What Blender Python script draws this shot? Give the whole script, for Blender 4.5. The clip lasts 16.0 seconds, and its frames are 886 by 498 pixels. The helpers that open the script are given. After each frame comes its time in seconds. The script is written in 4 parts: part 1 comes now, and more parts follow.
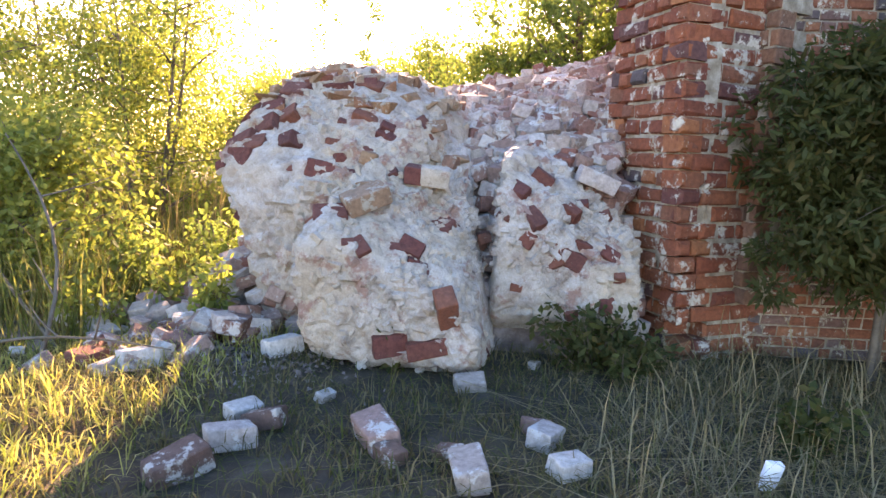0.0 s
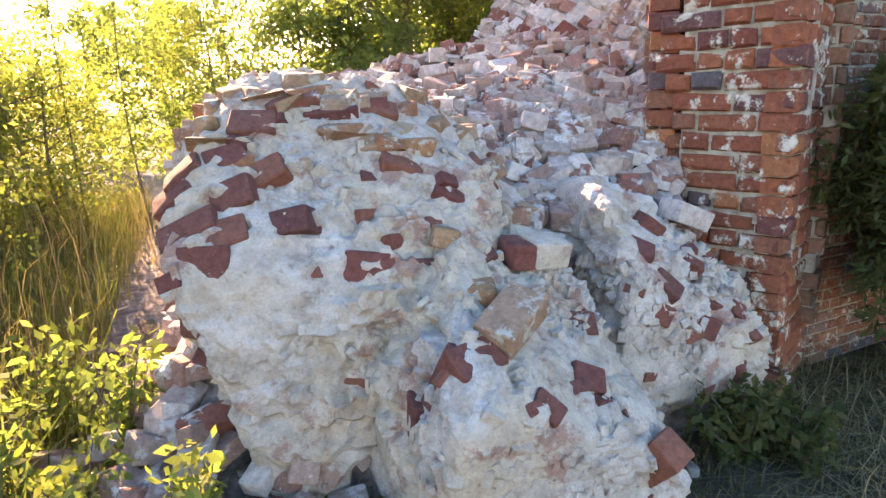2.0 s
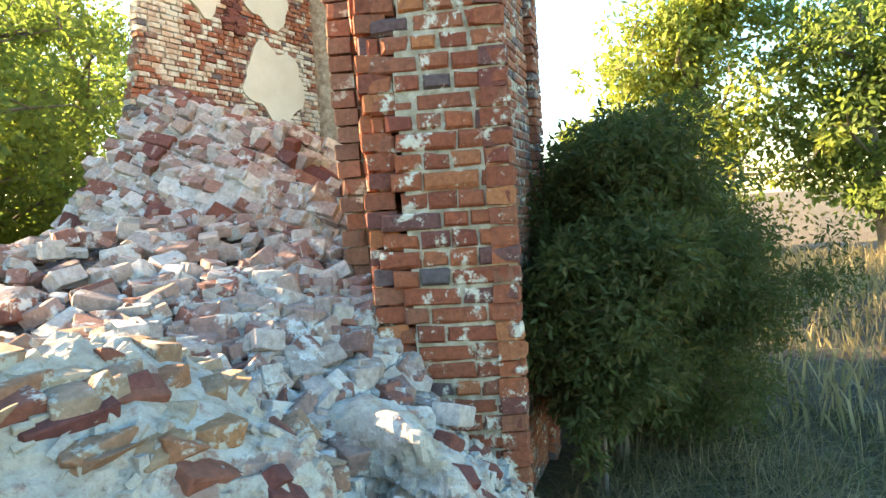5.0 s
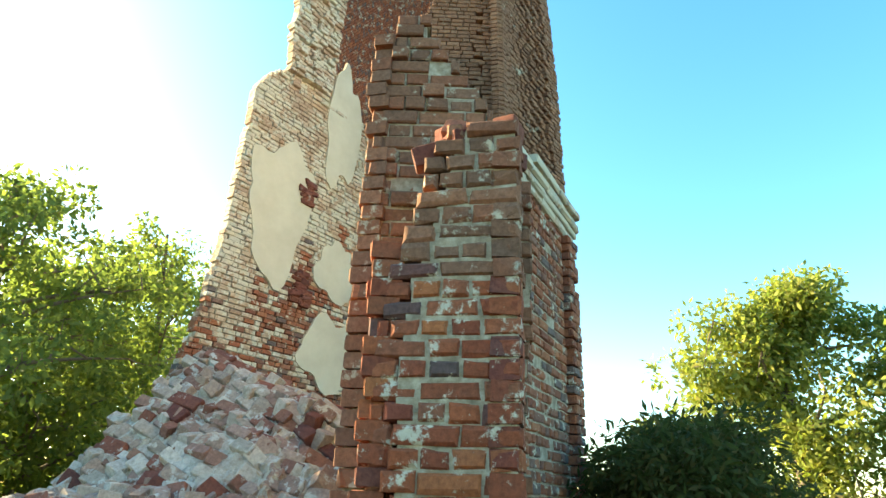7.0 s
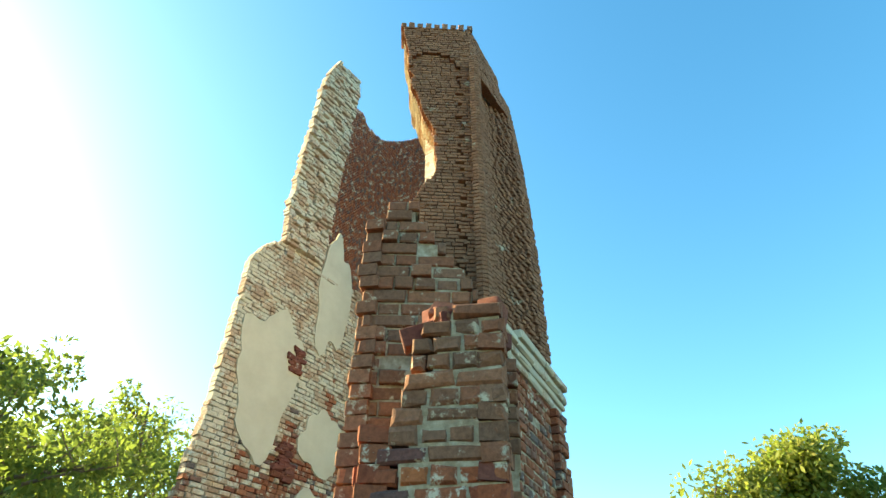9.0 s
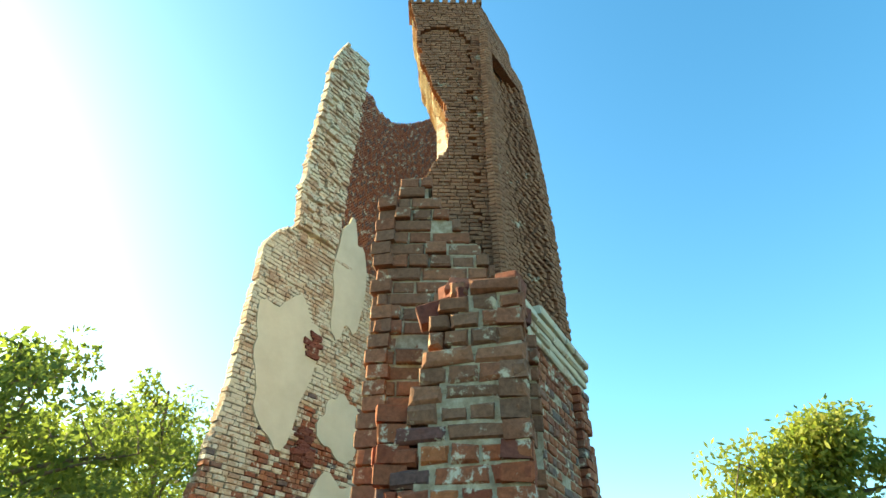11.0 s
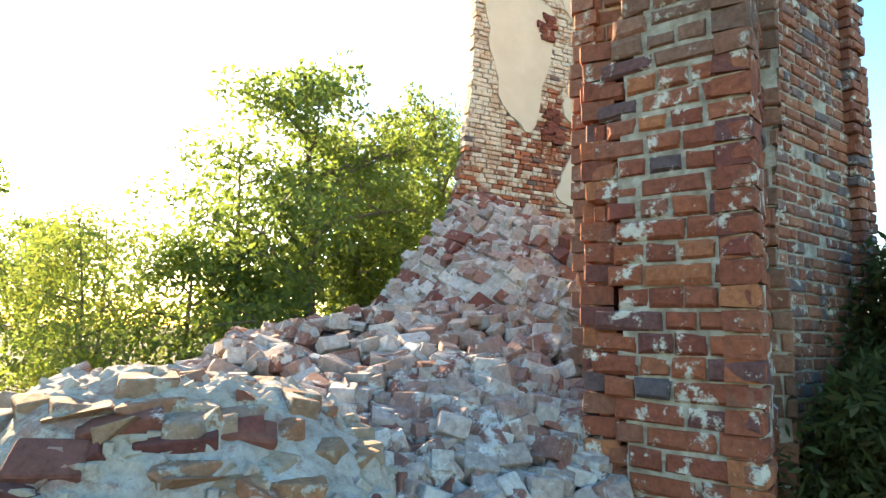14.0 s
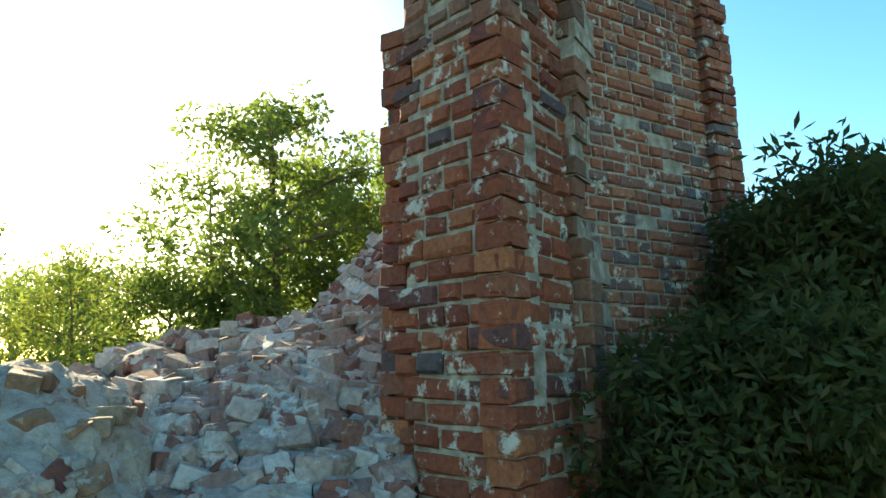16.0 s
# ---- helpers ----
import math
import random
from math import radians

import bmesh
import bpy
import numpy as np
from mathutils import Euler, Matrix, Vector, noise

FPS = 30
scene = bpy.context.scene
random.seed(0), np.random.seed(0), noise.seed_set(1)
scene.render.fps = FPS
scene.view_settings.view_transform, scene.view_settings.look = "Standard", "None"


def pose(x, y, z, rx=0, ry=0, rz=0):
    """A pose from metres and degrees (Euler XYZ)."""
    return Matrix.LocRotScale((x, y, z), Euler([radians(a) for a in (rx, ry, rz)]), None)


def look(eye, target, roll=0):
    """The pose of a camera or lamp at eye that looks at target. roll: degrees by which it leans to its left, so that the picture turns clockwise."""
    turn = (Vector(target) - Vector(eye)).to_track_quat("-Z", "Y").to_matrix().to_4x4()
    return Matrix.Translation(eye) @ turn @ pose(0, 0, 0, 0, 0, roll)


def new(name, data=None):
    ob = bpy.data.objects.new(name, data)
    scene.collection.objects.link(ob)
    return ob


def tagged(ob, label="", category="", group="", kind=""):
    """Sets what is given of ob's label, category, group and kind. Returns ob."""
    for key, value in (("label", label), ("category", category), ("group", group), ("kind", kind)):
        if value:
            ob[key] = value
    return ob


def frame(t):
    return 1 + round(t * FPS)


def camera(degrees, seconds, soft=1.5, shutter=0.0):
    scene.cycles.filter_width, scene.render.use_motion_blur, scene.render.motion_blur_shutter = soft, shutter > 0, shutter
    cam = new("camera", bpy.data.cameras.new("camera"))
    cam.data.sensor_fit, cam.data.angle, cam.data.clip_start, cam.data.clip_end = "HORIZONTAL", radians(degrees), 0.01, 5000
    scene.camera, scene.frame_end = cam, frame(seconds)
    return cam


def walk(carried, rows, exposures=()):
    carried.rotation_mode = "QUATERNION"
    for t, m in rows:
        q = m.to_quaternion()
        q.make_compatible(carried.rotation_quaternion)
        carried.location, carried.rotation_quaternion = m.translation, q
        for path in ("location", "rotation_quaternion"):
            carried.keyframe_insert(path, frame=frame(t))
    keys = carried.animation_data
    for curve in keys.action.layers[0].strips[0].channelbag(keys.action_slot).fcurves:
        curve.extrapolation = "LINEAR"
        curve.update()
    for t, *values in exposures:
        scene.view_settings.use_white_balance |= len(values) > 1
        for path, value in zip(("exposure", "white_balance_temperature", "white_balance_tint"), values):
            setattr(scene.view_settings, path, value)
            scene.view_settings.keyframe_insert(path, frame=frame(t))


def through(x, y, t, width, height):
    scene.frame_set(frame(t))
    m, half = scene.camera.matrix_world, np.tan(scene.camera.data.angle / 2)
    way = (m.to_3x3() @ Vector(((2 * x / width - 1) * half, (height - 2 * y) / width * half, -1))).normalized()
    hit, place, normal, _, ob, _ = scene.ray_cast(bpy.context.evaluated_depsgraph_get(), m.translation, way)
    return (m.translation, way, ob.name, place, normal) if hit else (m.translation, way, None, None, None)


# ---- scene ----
cam = camera(72.0, 16.0)
PATH = [
    (0, (0.0, 0.0, 0.983), (-0.355, 1.946, 0.685), 2.7),
    (0.5, (-0.317, 0.256, 1.12), (-0.513, 2.225, 0.829), -0.1),
    (1, (-0.714, 0.572, 1.145), (-0.669, 2.546, 0.826), -0.0),
    (1.5, (-1.043, 0.824, 1.308), (-0.742, 2.754, 0.88), -2.1),
    (2, (-1.511, 1.159, 1.392), (-0.957, 3.022, 0.918), -1.2),
    (2.5, (-1.741, 1.469, 1.412), (-1.012, 3.256, 0.887), -0.1),
    (3, (-1.814, 1.685, 1.594), (-0.983, 3.414, 1.029), 0.3),
    (3.5, (-1.861, 1.957, 1.616), (-0.679, 3.496, 1.131), -2.1),
    (4, (-1.954, 2.102, 1.692), (-0.404, 3.285, 1.249), -2.6),
    (4.2, (-1.976, 2.117, 1.71), (-0.334, 3.19, 1.316), -2.9),
    (6.3, (-1.615, 1.86, 1.778), (-0.047, 3.008, 2.25), -3.1),
    (6.5, (-1.563, 1.904, 1.796), (-0.032, 3.052, 2.379), -1.4),
    (7, (-1.542, 1.913, 1.82), (-0.08, 3.046, 2.58), 2.3),
    (7.5, (-1.559, 1.891, 1.857), (-0.166, 2.996, 2.771), 3.6),
    (8, (-1.603, 1.846, 1.886), (-0.283, 2.868, 2.987), 3.0),
    (8.2, (-1.609, 1.82, 1.928), (-0.306, 2.806, 3.082), 2.8),
    (10.3, (-1.733, 1.823, 1.781), (-0.473, 2.799, 2.989), 0.5),
    (10.5, (-1.577, 1.898, 1.897), (-0.33, 2.903, 3.096), 1.6),
    (11, (-1.572, 1.89, 1.892), (-0.301, 2.909, 3.052), 0.9),
    (11.5, (-1.561, 1.878, 1.873), (-0.235, 2.908, 2.961), -0.2),
    (12, (-1.542, 1.87, 1.844), (-0.141, 2.922, 2.808), -1.0),
    (12.5, (-1.597, 1.82, 1.784), (-0.155, 2.964, 2.567), -1.4),
    (13, (-1.593, 1.82, 1.761), (-0.329, 3.27, 2.31), 2.2),
    (13.5, (-1.541, 1.825, 1.707), (-0.389, 3.417, 2.08), 3.8),
    (14, (-1.348, 1.704, 1.641), (-0.487, 3.49, 1.909), 1.5),
    (14.5, (-1.128, 1.494, 1.519), (-0.542, 3.395, 1.727), -2.6),
    (15, (-0.957, 1.413, 1.476), (-0.431, 3.323, 1.751), -6.6),
    (15.5, (-0.618, 1.394, 1.436), (-0.008, 3.27, 1.767), -2.0),
    (16, (-0.328, 1.293, 1.438), (0.328, 3.144, 1.817), -0.9),
]
EXPOSURES = [(0, 3.0, 10200, 44), (0.5, 2.9, 10000, 36), (1.0, 3.25, 10200, 38), (1.5, 3.1, 10200, 40), (2.0, 2.95, 10400, 40), (2.5, 2.88, 10400, 28), (3.1, 2.9, 10600, 26), (3.5, 2.95, 10400, 36), (4.2, 3.05, 10200, 24), (6.3, 2.75, 10000, 6), (7.0, 2.4, 9800, -2), (8.0, 2.1, 9900, -6), (11.5, 2.05, 9900, -6), (12.5, 2.3, 9000, -2), (13.0, 2.6, 9100, 4), (13.4, 2.55, 9100, 8), (14, 2.5, 9200, 14), (14.8, 2.2, 9000, 11), (15.4, 1.2, 8500, -8), (16, 1.75, 8800, -2)]
walk(cam, [(t, look(eye, target, roll)) for t, eye, target, roll in PATH], EXPOSURES)

# ---- world and sun ----
SUN_AZ, SUN_EL = -14.0, 22.5          # degrees east of +y, above the horizon
world = bpy.data.worlds.new("world")
scene.world = world
world.use_nodes = True
wn = world.node_tree.nodes
sky = wn.new("ShaderNodeTexSky")
sky.sky_type, sky.sun_disc = "NISHITA", False
sky.sun_elevation, sky.sun_rotation = radians(SUN_EL), radians(SUN_AZ)
sky.air_density, sky.dust_density, sky.ozone_density = 1.0, 0.7, 3.0
wn["Background"].inputs["Strength"].default_value = 0.15
vivid = wn.new("ShaderNodeHueSaturation")
vivid.inputs["Saturation"].default_value = 1.3
world.node_tree.links.new(sky.outputs[0], vivid.inputs["Color"])
world.node_tree.links.new(vivid.outputs[0], wn["Background"].inputs[0])
sun = new("sun", bpy.data.lights.new("sun", "SUN"))
sun.data.energy, sun.data.angle, sun.data.color = 5.0, radians(0.6), (1.0, 0.9, 0.72)
sun_way = Vector((math.sin(radians(SUN_AZ)) * math.cos(radians(SUN_EL)), math.cos(radians(SUN_AZ)) * math.cos(radians(SUN_EL)), math.sin(radians(SUN_EL))))
sun.matrix_world = look(sun_way * 50, (0, 0, 0))


# ---- materials ----
def tree_of(name, rough=0.9):
    m = bpy.data.materials.new(name)
    m.use_nodes = True
    nt = m.node_tree
    b = nt.nodes["Principled BSDF"]
    b.inputs["Roughness"].default_value = rough
    b.inputs["Specular IOR Level"].default_value = 0.25
    return m, nt, b


def noise_of(nt, scale, detail=4.0, rough=0.6, where=None):
    n = nt.nodes.new("ShaderNodeTexNoise")
    n.inputs["Scale"].default_value, n.inputs["Detail"].default_value, n.inputs["Roughness"].default_value = scale, detail, rough
    if where is None:
        where = nt.nodes.new("ShaderNodeNewGeometry").outputs["Position"]
    nt.links.new(where, n.inputs["Vector"])
    return n.outputs["Fac"]


def ramp_of(nt, fac, stops):
    r = nt.nodes.new("ShaderNodeValToRGB")
    e = r.color_ramp.elements
    while len(e) < len(stops):
        e.new(0.5)
    for el, (at, col) in zip(e, stops):
        el.position, el.color = at, (*col, 1.0) if len(col) == 3 else col
    nt.links.new(fac, r.inputs["Fac"])
    return r.outputs["Color"]


def mix_of(nt, fac, a, b, how="MIX"):
    m = nt.nodes.new("ShaderNodeMix")
    m.data_type, m.blend_type = "RGBA", how
    if isinstance(fac, float):
        m.inputs["Factor"].default_value = fac
    else:
        nt.links.new(fac, m.inputs["Factor"])
    for sock, v in ((m.inputs["A"], a), (m.inputs["B"], b)):
        if isinstance(v, tuple):
            sock.default_value = (*v, 1.0)
        else:
            nt.links.new(v, sock)
    return m.outputs["Result"]


def bump_of(nt, b, height, strength=0.5, dist=0.01):
    n = nt.nodes.new("ShaderNodeBump")
    n.inputs["Strength"].default_value, n.inputs["Distance"].default_value = strength, dist
    nt.links.new(height, n.inputs["Height"])
    nt.links.new(n.outputs["Normal"], b.inputs["Normal"])


def random_of(nt):
    """One random number a piece: by object and by island together."""
    o = nt.nodes.new("ShaderNodeObjectInfo").outputs["Random"]
    g = nt.nodes.new("ShaderNodeNewGeometry").outputs["Random Per Island"]
    a = nt.nodes.new("ShaderNodeMath")
    a.operation = "ADD"
    nt.links.new(o, a.inputs[0]), nt.links.new(g, a.inputs[1])
    f = nt.nodes.new("ShaderNodeMath")
    f.operation = "FRACT"
    nt.links.new(a.outputs[0], f.inputs[0])
    return f.outputs[0]


def masonry(name, tones, lime, amount, patch=5.0, fine=38.0, dark=None):
    """Brick or stone with worn limewash: amount is where the wash begins (higher: less of it)."""
    m, nt, b = tree_of(name)
    col = ramp_of(nt, random_of(nt), [(i / max(1, len(tones) - 1), c) for i, c in enumerate(tones)])
    grain = noise_of(nt, fine, 6.0, 0.7)
    col = mix_of(nt, 1.0, col, ramp_of(nt, grain, [(0.3, (0.6, 0.58, 0.56)), (0.7, (1.2, 1.18, 1.15))]), "MULTIPLY")
    if lime:
        big = ramp_of(nt, noise_of(nt, patch, 8.0, 0.72), [(amount, (0, 0, 0)), (amount + 0.05, (1, 1, 1))])
        tone = ramp_of(nt, noise_of(nt, 21.0, 4.0), [(0.3, tuple(0.72 * c for c in lime)), (0.7, lime)])
        col = mix_of(nt, big, col, tone)
    if dark:
        soot = ramp_of(nt, noise_of(nt, 1.7, 6.0, 0.7), [(0.5, (0, 0, 0)), (0.68, (0.75, 0.75, 0.75))])
        col = mix_of(nt, soot, col, dark)
    nt.links.new(col, b.inputs["Base Color"])
    bump_of(nt, b, grain, 0.55, 0.012)
    return m


def mottled(name, stops, scale, detail=7.0, rough=0.9, bump=0.6, dist=0.015, second=None):
    m, nt, b = tree_of(name, rough)
    n = noise_of(nt, scale, detail, 0.65)
    col = ramp_of(nt, n, stops)
    if second:
        mask = ramp_of(nt, noise_of(nt, second[0], 6.0, 0.7), [(second[1], (0, 0, 0)), (second[1] + 0.12, (1, 1, 1))])
        col = mix_of(nt, mask, col, second[2])
    nt.links.new(col, b.inputs["Base Color"])
    bump_of(nt, b, noise_of(nt, scale * 4, 8.0, 0.7), bump, dist)
    return m


def leafy(name, tones, through=0.45):
    m, nt, b = tree_of(name, 0.65)
    b.inputs["Specular IOR Level"].default_value = 0.12
    col = ramp_of(nt, random_of(nt), [(i / (len(tones) - 1), c) for i, c in enumerate(tones)])
    nt.links.new(col, b.inputs["Base Color"])
    t = nt.nodes.new("ShaderNodeBsdfTranslucent")
    bright = mix_of(nt, 1.0, col, (1.35, 1.45, 0.95), "MULTIPLY")
    nt.links.new(bright, t.inputs["Color"])
    mx = nt.nodes.new("ShaderNodeMixShader")
    mx.inputs[0].default_value = through
    nt.links.new(b.outputs[0], mx.inputs[1]), nt.links.new(t.outputs[0], mx.inputs[2])
    nt.links.new(mx.outputs[0], nt.nodes["Material Output"].inputs["Surface"])
    return m


LIME = (0.6, 0.54, 0.43)
M_PIER = masonry("weathered_red_brick", [(0.22, 0.058, 0.034), (0.34, 0.095, 0.045), (0.25, 0.075, 0.043), (0.42, 0.14, 0.06), (0.17, 0.055, 0.042), (0.3, 0.078, 0.04), (0.25, 0.095, 0.058), (0.36, 0.1, 0.046), (0.2, 0.05, 0.035), (0.1, 0.08, 0.08)], (0.62, 0.55, 0.44), 0.556, 8.0)
M_WEATHERED = masonry("weathered_brown_brick", [(0.22, 0.09, 0.055), (0.28, 0.11, 0.065), (0.19, 0.095, 0.062), (0.32, 0.14, 0.085), (0.17, 0.09, 0.062), (0.26, 0.13, 0.085)], (0.5, 0.43, 0.33), 0.58, 7.0)
M_HIGH = masonry("high_tower_brick", [(0.27, 0.125, 0.075), (0.32, 0.15, 0.09), (0.24, 0.115, 0.07), (0.36, 0.18, 0.11), (0.29, 0.15, 0.095)], (0.5, 0.43, 0.33), 0.61, 6.0)
M_WALL = masonry("limewashed_tower_brick", [(0.28, 0.09, 0.052), (0.36, 0.12, 0.065), (0.22, 0.075, 0.05), (0.4, 0.15, 0.08), (0.13, 0.11, 0.11), (0.33, 0.11, 0.06)], LIME, 0.562, 13.0)
M_PALE = masonry("bleached_brick", [(0.46, 0.32, 0.23), (0.52, 0.39, 0.29), (0.42, 0.27, 0.19), (0.56, 0.45, 0.35)], (0.64, 0.57, 0.46), 0.47, 5.0)
M_RUBBLE = masonry("limed_rubble", [(0.43, 0.385, 0.34), (0.25, 0.08, 0.055), (0.52, 0.48, 0.435), (0.28, 0.115, 0.08), (0.36, 0.32, 0.28), (0.22, 0.072, 0.05), (0.56, 0.525, 0.48), (0.33, 0.2, 0.155), (0.42, 0.37, 0.33), (0.2, 0.075, 0.053)], (0.54, 0.505, 0.46), 0.545, 9.0)
M_BRICK = masonry("broken_brick", [(0.19, 0.058, 0.045), (0.15, 0.047, 0.04), (0.25, 0.085, 0.055), (0.13, 0.048, 0.043), (0.2, 0.06, 0.042)], (0.55, 0.48, 0.42), 0.62, 8.0)
M_DUSTY = masonry("dusty_brick", [(0.17, 0.085, 0.062), (0.22, 0.13, 0.1), (0.14, 0.075, 0.06)], (0.45, 0.41, 0.36), 0.53, 10.0)


def lime_body():
    """Broken lime mortar: smooth cream beds, grey-white gritty zones, pinkish brick dust."""
    m, nt, bs = tree_of("lime_mortar", 0.95)
    col = ramp_of(nt, noise_of(nt, 9.0, 12.0, 0.72), [(0.32, (0.21, 0.15, 0.115)), (0.42, (0.37, 0.305, 0.255)), (0.53, (0.47, 0.415, 0.36)), (0.7, (0.58, 0.54, 0.49))])
    cream = ramp_of(nt, noise_of(nt, 1.8, 5.0, 0.6), [(0.42, (0, 0, 0)), (0.53, (0.85, 0.85, 0.85))])
    bed = ramp_of(nt, noise_of(nt, 11.0, 7.0, 0.65), [(0.35, (0.39, 0.3, 0.22)), (0.6, (0.52, 0.43, 0.335))])
    col = mix_of(nt, cream, col, bed)
    pink = ramp_of(nt, noise_of(nt, 4.6, 10.0, 0.75), [(0.55, (0, 0, 0)), (0.6, (0.8, 0.8, 0.8))])
    col = mix_of(nt, pink, col, (0.33, 0.16, 0.12))
    pit = noise_of(nt, 26.0, 8.0, 0.75)
    col = mix_of(nt, 1.0, col, ramp_of(nt, pit, [(0.33, (0.62, 0.57, 0.53)), (0.42, (0.96, 0.96, 0.96)), (0.7, (1.12, 1.12, 1.12))]), "MULTIPLY")
    speck = ramp_of(nt, noise_of(nt, 48.0, 3.0, 0.6), [(0.66, (0, 0, 0)), (0.7, (0.6, 0.6, 0.6))])
    col = mix_of(nt, speck, col, (0.38, 0.2, 0.15))
    grit = noise_of(nt, 110.0, 6.0, 0.75)
    col = mix_of(nt, 1.0, col, ramp_of(nt, grit, [(0.34, (0.86, 0.85, 0.84)), (0.6, (1.06, 1.06, 1.06))]), "MULTIPLY")
    nt.links.new(col, bs.inputs["Base Color"])
    both = nt.nodes.new("ShaderNodeMath")
    both.operation = "MULTIPLY_ADD"
    both.inputs[1].default_value = 0.5
    nt.links.new(grit, both.inputs[0]), nt.links.new(pit, both.inputs[2])
    bump_of(nt, bs, both.outputs[0], 0.7, 0.016)
    return m


M_LIME = lime_body()
# Lime dust darkened in colour to give the shade between loose bricks.
M_SHADEDUST = mottled("shade_toned_lime_dust", [(0.3, (0.1, 0.07, 0.058)), (0.5, (0.2, 0.15, 0.128)), (0.7, (0.36, 0.31, 0.28))], 14.0, 9.0, 0.95, 0.8, 0.02)
# Worn brick; the tan-orange also paints the sun's glow on the crest.
M_TAN = masonry("weathered_sunwarm_brick", [(0.33, 0.15, 0.075), (0.3, 0.2, 0.13), (0.28, 0.11, 0.06), (0.36, 0.27, 0.19), (0.22, 0.075, 0.05)], (0.42, 0.38, 0.31), 0.54, 14.0)
M_MORTAR = mottled("old_mortar", [(0.3, (0.2, 0.155, 0.11)), (0.46, (0.31, 0.245, 0.175)), (0.7, (0.54, 0.47, 0.37))], 16.0, 10.0, 0.95, 0.7, 0.01)
M_PLASTER = mottled("smooth_plaster", [(0.3, (0.5, 0.44, 0.34)), (0.7, (0.6, 0.54, 0.43))], 3.0, 5.0, 0.9, 0.25, 0.006)
M_SOIL = mottled("dry_soil", [(0.3, (0.045, 0.032, 0.022)), (0.55, (0.085, 0.063, 0.043)), (0.75, (0.16, 0.125, 0.09))], 5.0, 9.0, 0.95, 0.9, 0.03, (0.9, 0.5, (0.1, 0.085, 0.045)))
M_BARK = mottled("bark", [(0.3, (0.09, 0.07, 0.05)), (0.7, (0.2, 0.16, 0.12))], 12.0, 6.0)
M_LEAF = leafy("green_leaf", [(0.1, 0.14, 0.05), (0.14, 0.18, 0.06), (0.18, 0.22, 0.065), (0.11, 0.145, 0.05)], 0.6)
M_DARKLEAF = leafy("dark_leaf", [(0.05, 0.064, 0.023), (0.072, 0.088, 0.03), (0.058, 0.07, 0.026), (0.11, 0.09, 0.035)], 0.4)
M_YELLOWLEAF = leafy("yellow_green_leaf", [(0.18, 0.22, 0.055), (0.25, 0.26, 0.07), (0.13, 0.18, 0.05), (0.3, 0.28, 0.085)])
# Weed and straw tones raised to carry the sunlit patch's brightness.
M_SUNGRASS = leafy("sunlit_toned_weed", [(0.26, 0.28, 0.07), (0.42, 0.35, 0.14), (0.2, 0.24, 0.055), (0.46, 0.37, 0.18), (0.3, 0.3, 0.085)], 0.5)
M_WEED = leafy("weed", [(0.08, 0.105, 0.025), (0.12, 0.135, 0.04), (0.2, 0.165, 0.08), (0.06, 0.085, 0.02), (0.24, 0.19, 0.1)])
M_STRAW = leafy("dry_straw", [(0.26, 0.185, 0.1), (0.37, 0.27, 0.15), (0.17, 0.125, 0.07), (0.31, 0.23, 0.13), (0.15, 0.135, 0.06)], 0.3)
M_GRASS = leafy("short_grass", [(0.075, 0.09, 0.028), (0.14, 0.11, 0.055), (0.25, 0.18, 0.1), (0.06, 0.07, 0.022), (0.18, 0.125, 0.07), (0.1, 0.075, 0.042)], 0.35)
M_WHITE = mottled("white_foam", [(0.3, (0.75, 0.75, 0.74)), (0.7, (0.85, 0.85, 0.84))], 8.0, 3.0, 0.6, 0.2, 0.004)


# ---- builders ----
def mesh_of(name, verts, faces, mats, index=None, smooth=False):
    me = bpy.data.meshes.new(name)
    me.from_pydata(verts, [], faces)
    for m in mats:
        me.materials.append(m)
    if index is not None:
        me.polygons.foreach_set("material_index", index)
    if smooth:
        me.polygons.foreach_set("use_smooth", [True] * len(me.polygons))
    me.update()
    return me


def part_of(name, me, parent=None, label="", m=None, kind=""):
    ob = new(name, me)
    ob.parent = parent
    if m is not None:
        ob.matrix_basis = m
    return tagged(ob, label=label, kind=kind)


class Soup:
    """Many small solids gathered into one mesh."""

    def __init__(self):
        self.v, self.f, self.i = [], [], []

    def block(self, c, u, w, n, size, wear=0.006, shake=0.004, mat=0):
        """A worn block: c its middle, u, w, n unit axes, size its full lengths; wear rounds the edge."""
        k, (a, b, d) = len(self.v), (0.5 * s for s in size)
        r = random.uniform
        e = min(wear, a * 0.4, b * 0.4, d * 0.4)
        for dn, inset in ((-d, 0), (d - e, 0), (d, e)):
            for su, sw in ((-1, -1), (1, -1), (1, 1), (-1, 1)):
                p = c + u * (su * (a - inset) + r(-shake, shake)) + w * (sw * (b - inset) + r(-shake, shake)) + n * (dn + r(-shake, shake) * 0.7)
                self.v.append(p[:])
        q = [(0, 3, 2, 1), (8, 9, 10, 11)]
        for s in (0, 4):
            q += [(s + j, s + (j + 1) % 4, s + 4 + (j + 1) % 4, s + 4 + j) for j in range(4)]
        self.f += [tuple(k + x for x in f) for f in q]
        self.i += [mat] * len(q)

    def mesh(self, name, mats):
        return mesh_of(name, self.v, self.f, mats, self.i)


def brick_mesh(name, size, material, wear=0.008, shake=0.005):
    s = Soup()
    s.block(Vector((0, 0, 0)), Vector((1, 0, 0)), Vector((0, 0, 1)), Vector((0, -1, 0)), size, wear, shake)
    return s.mesh(name, [material])


UP = Vector((0, 0, 1))


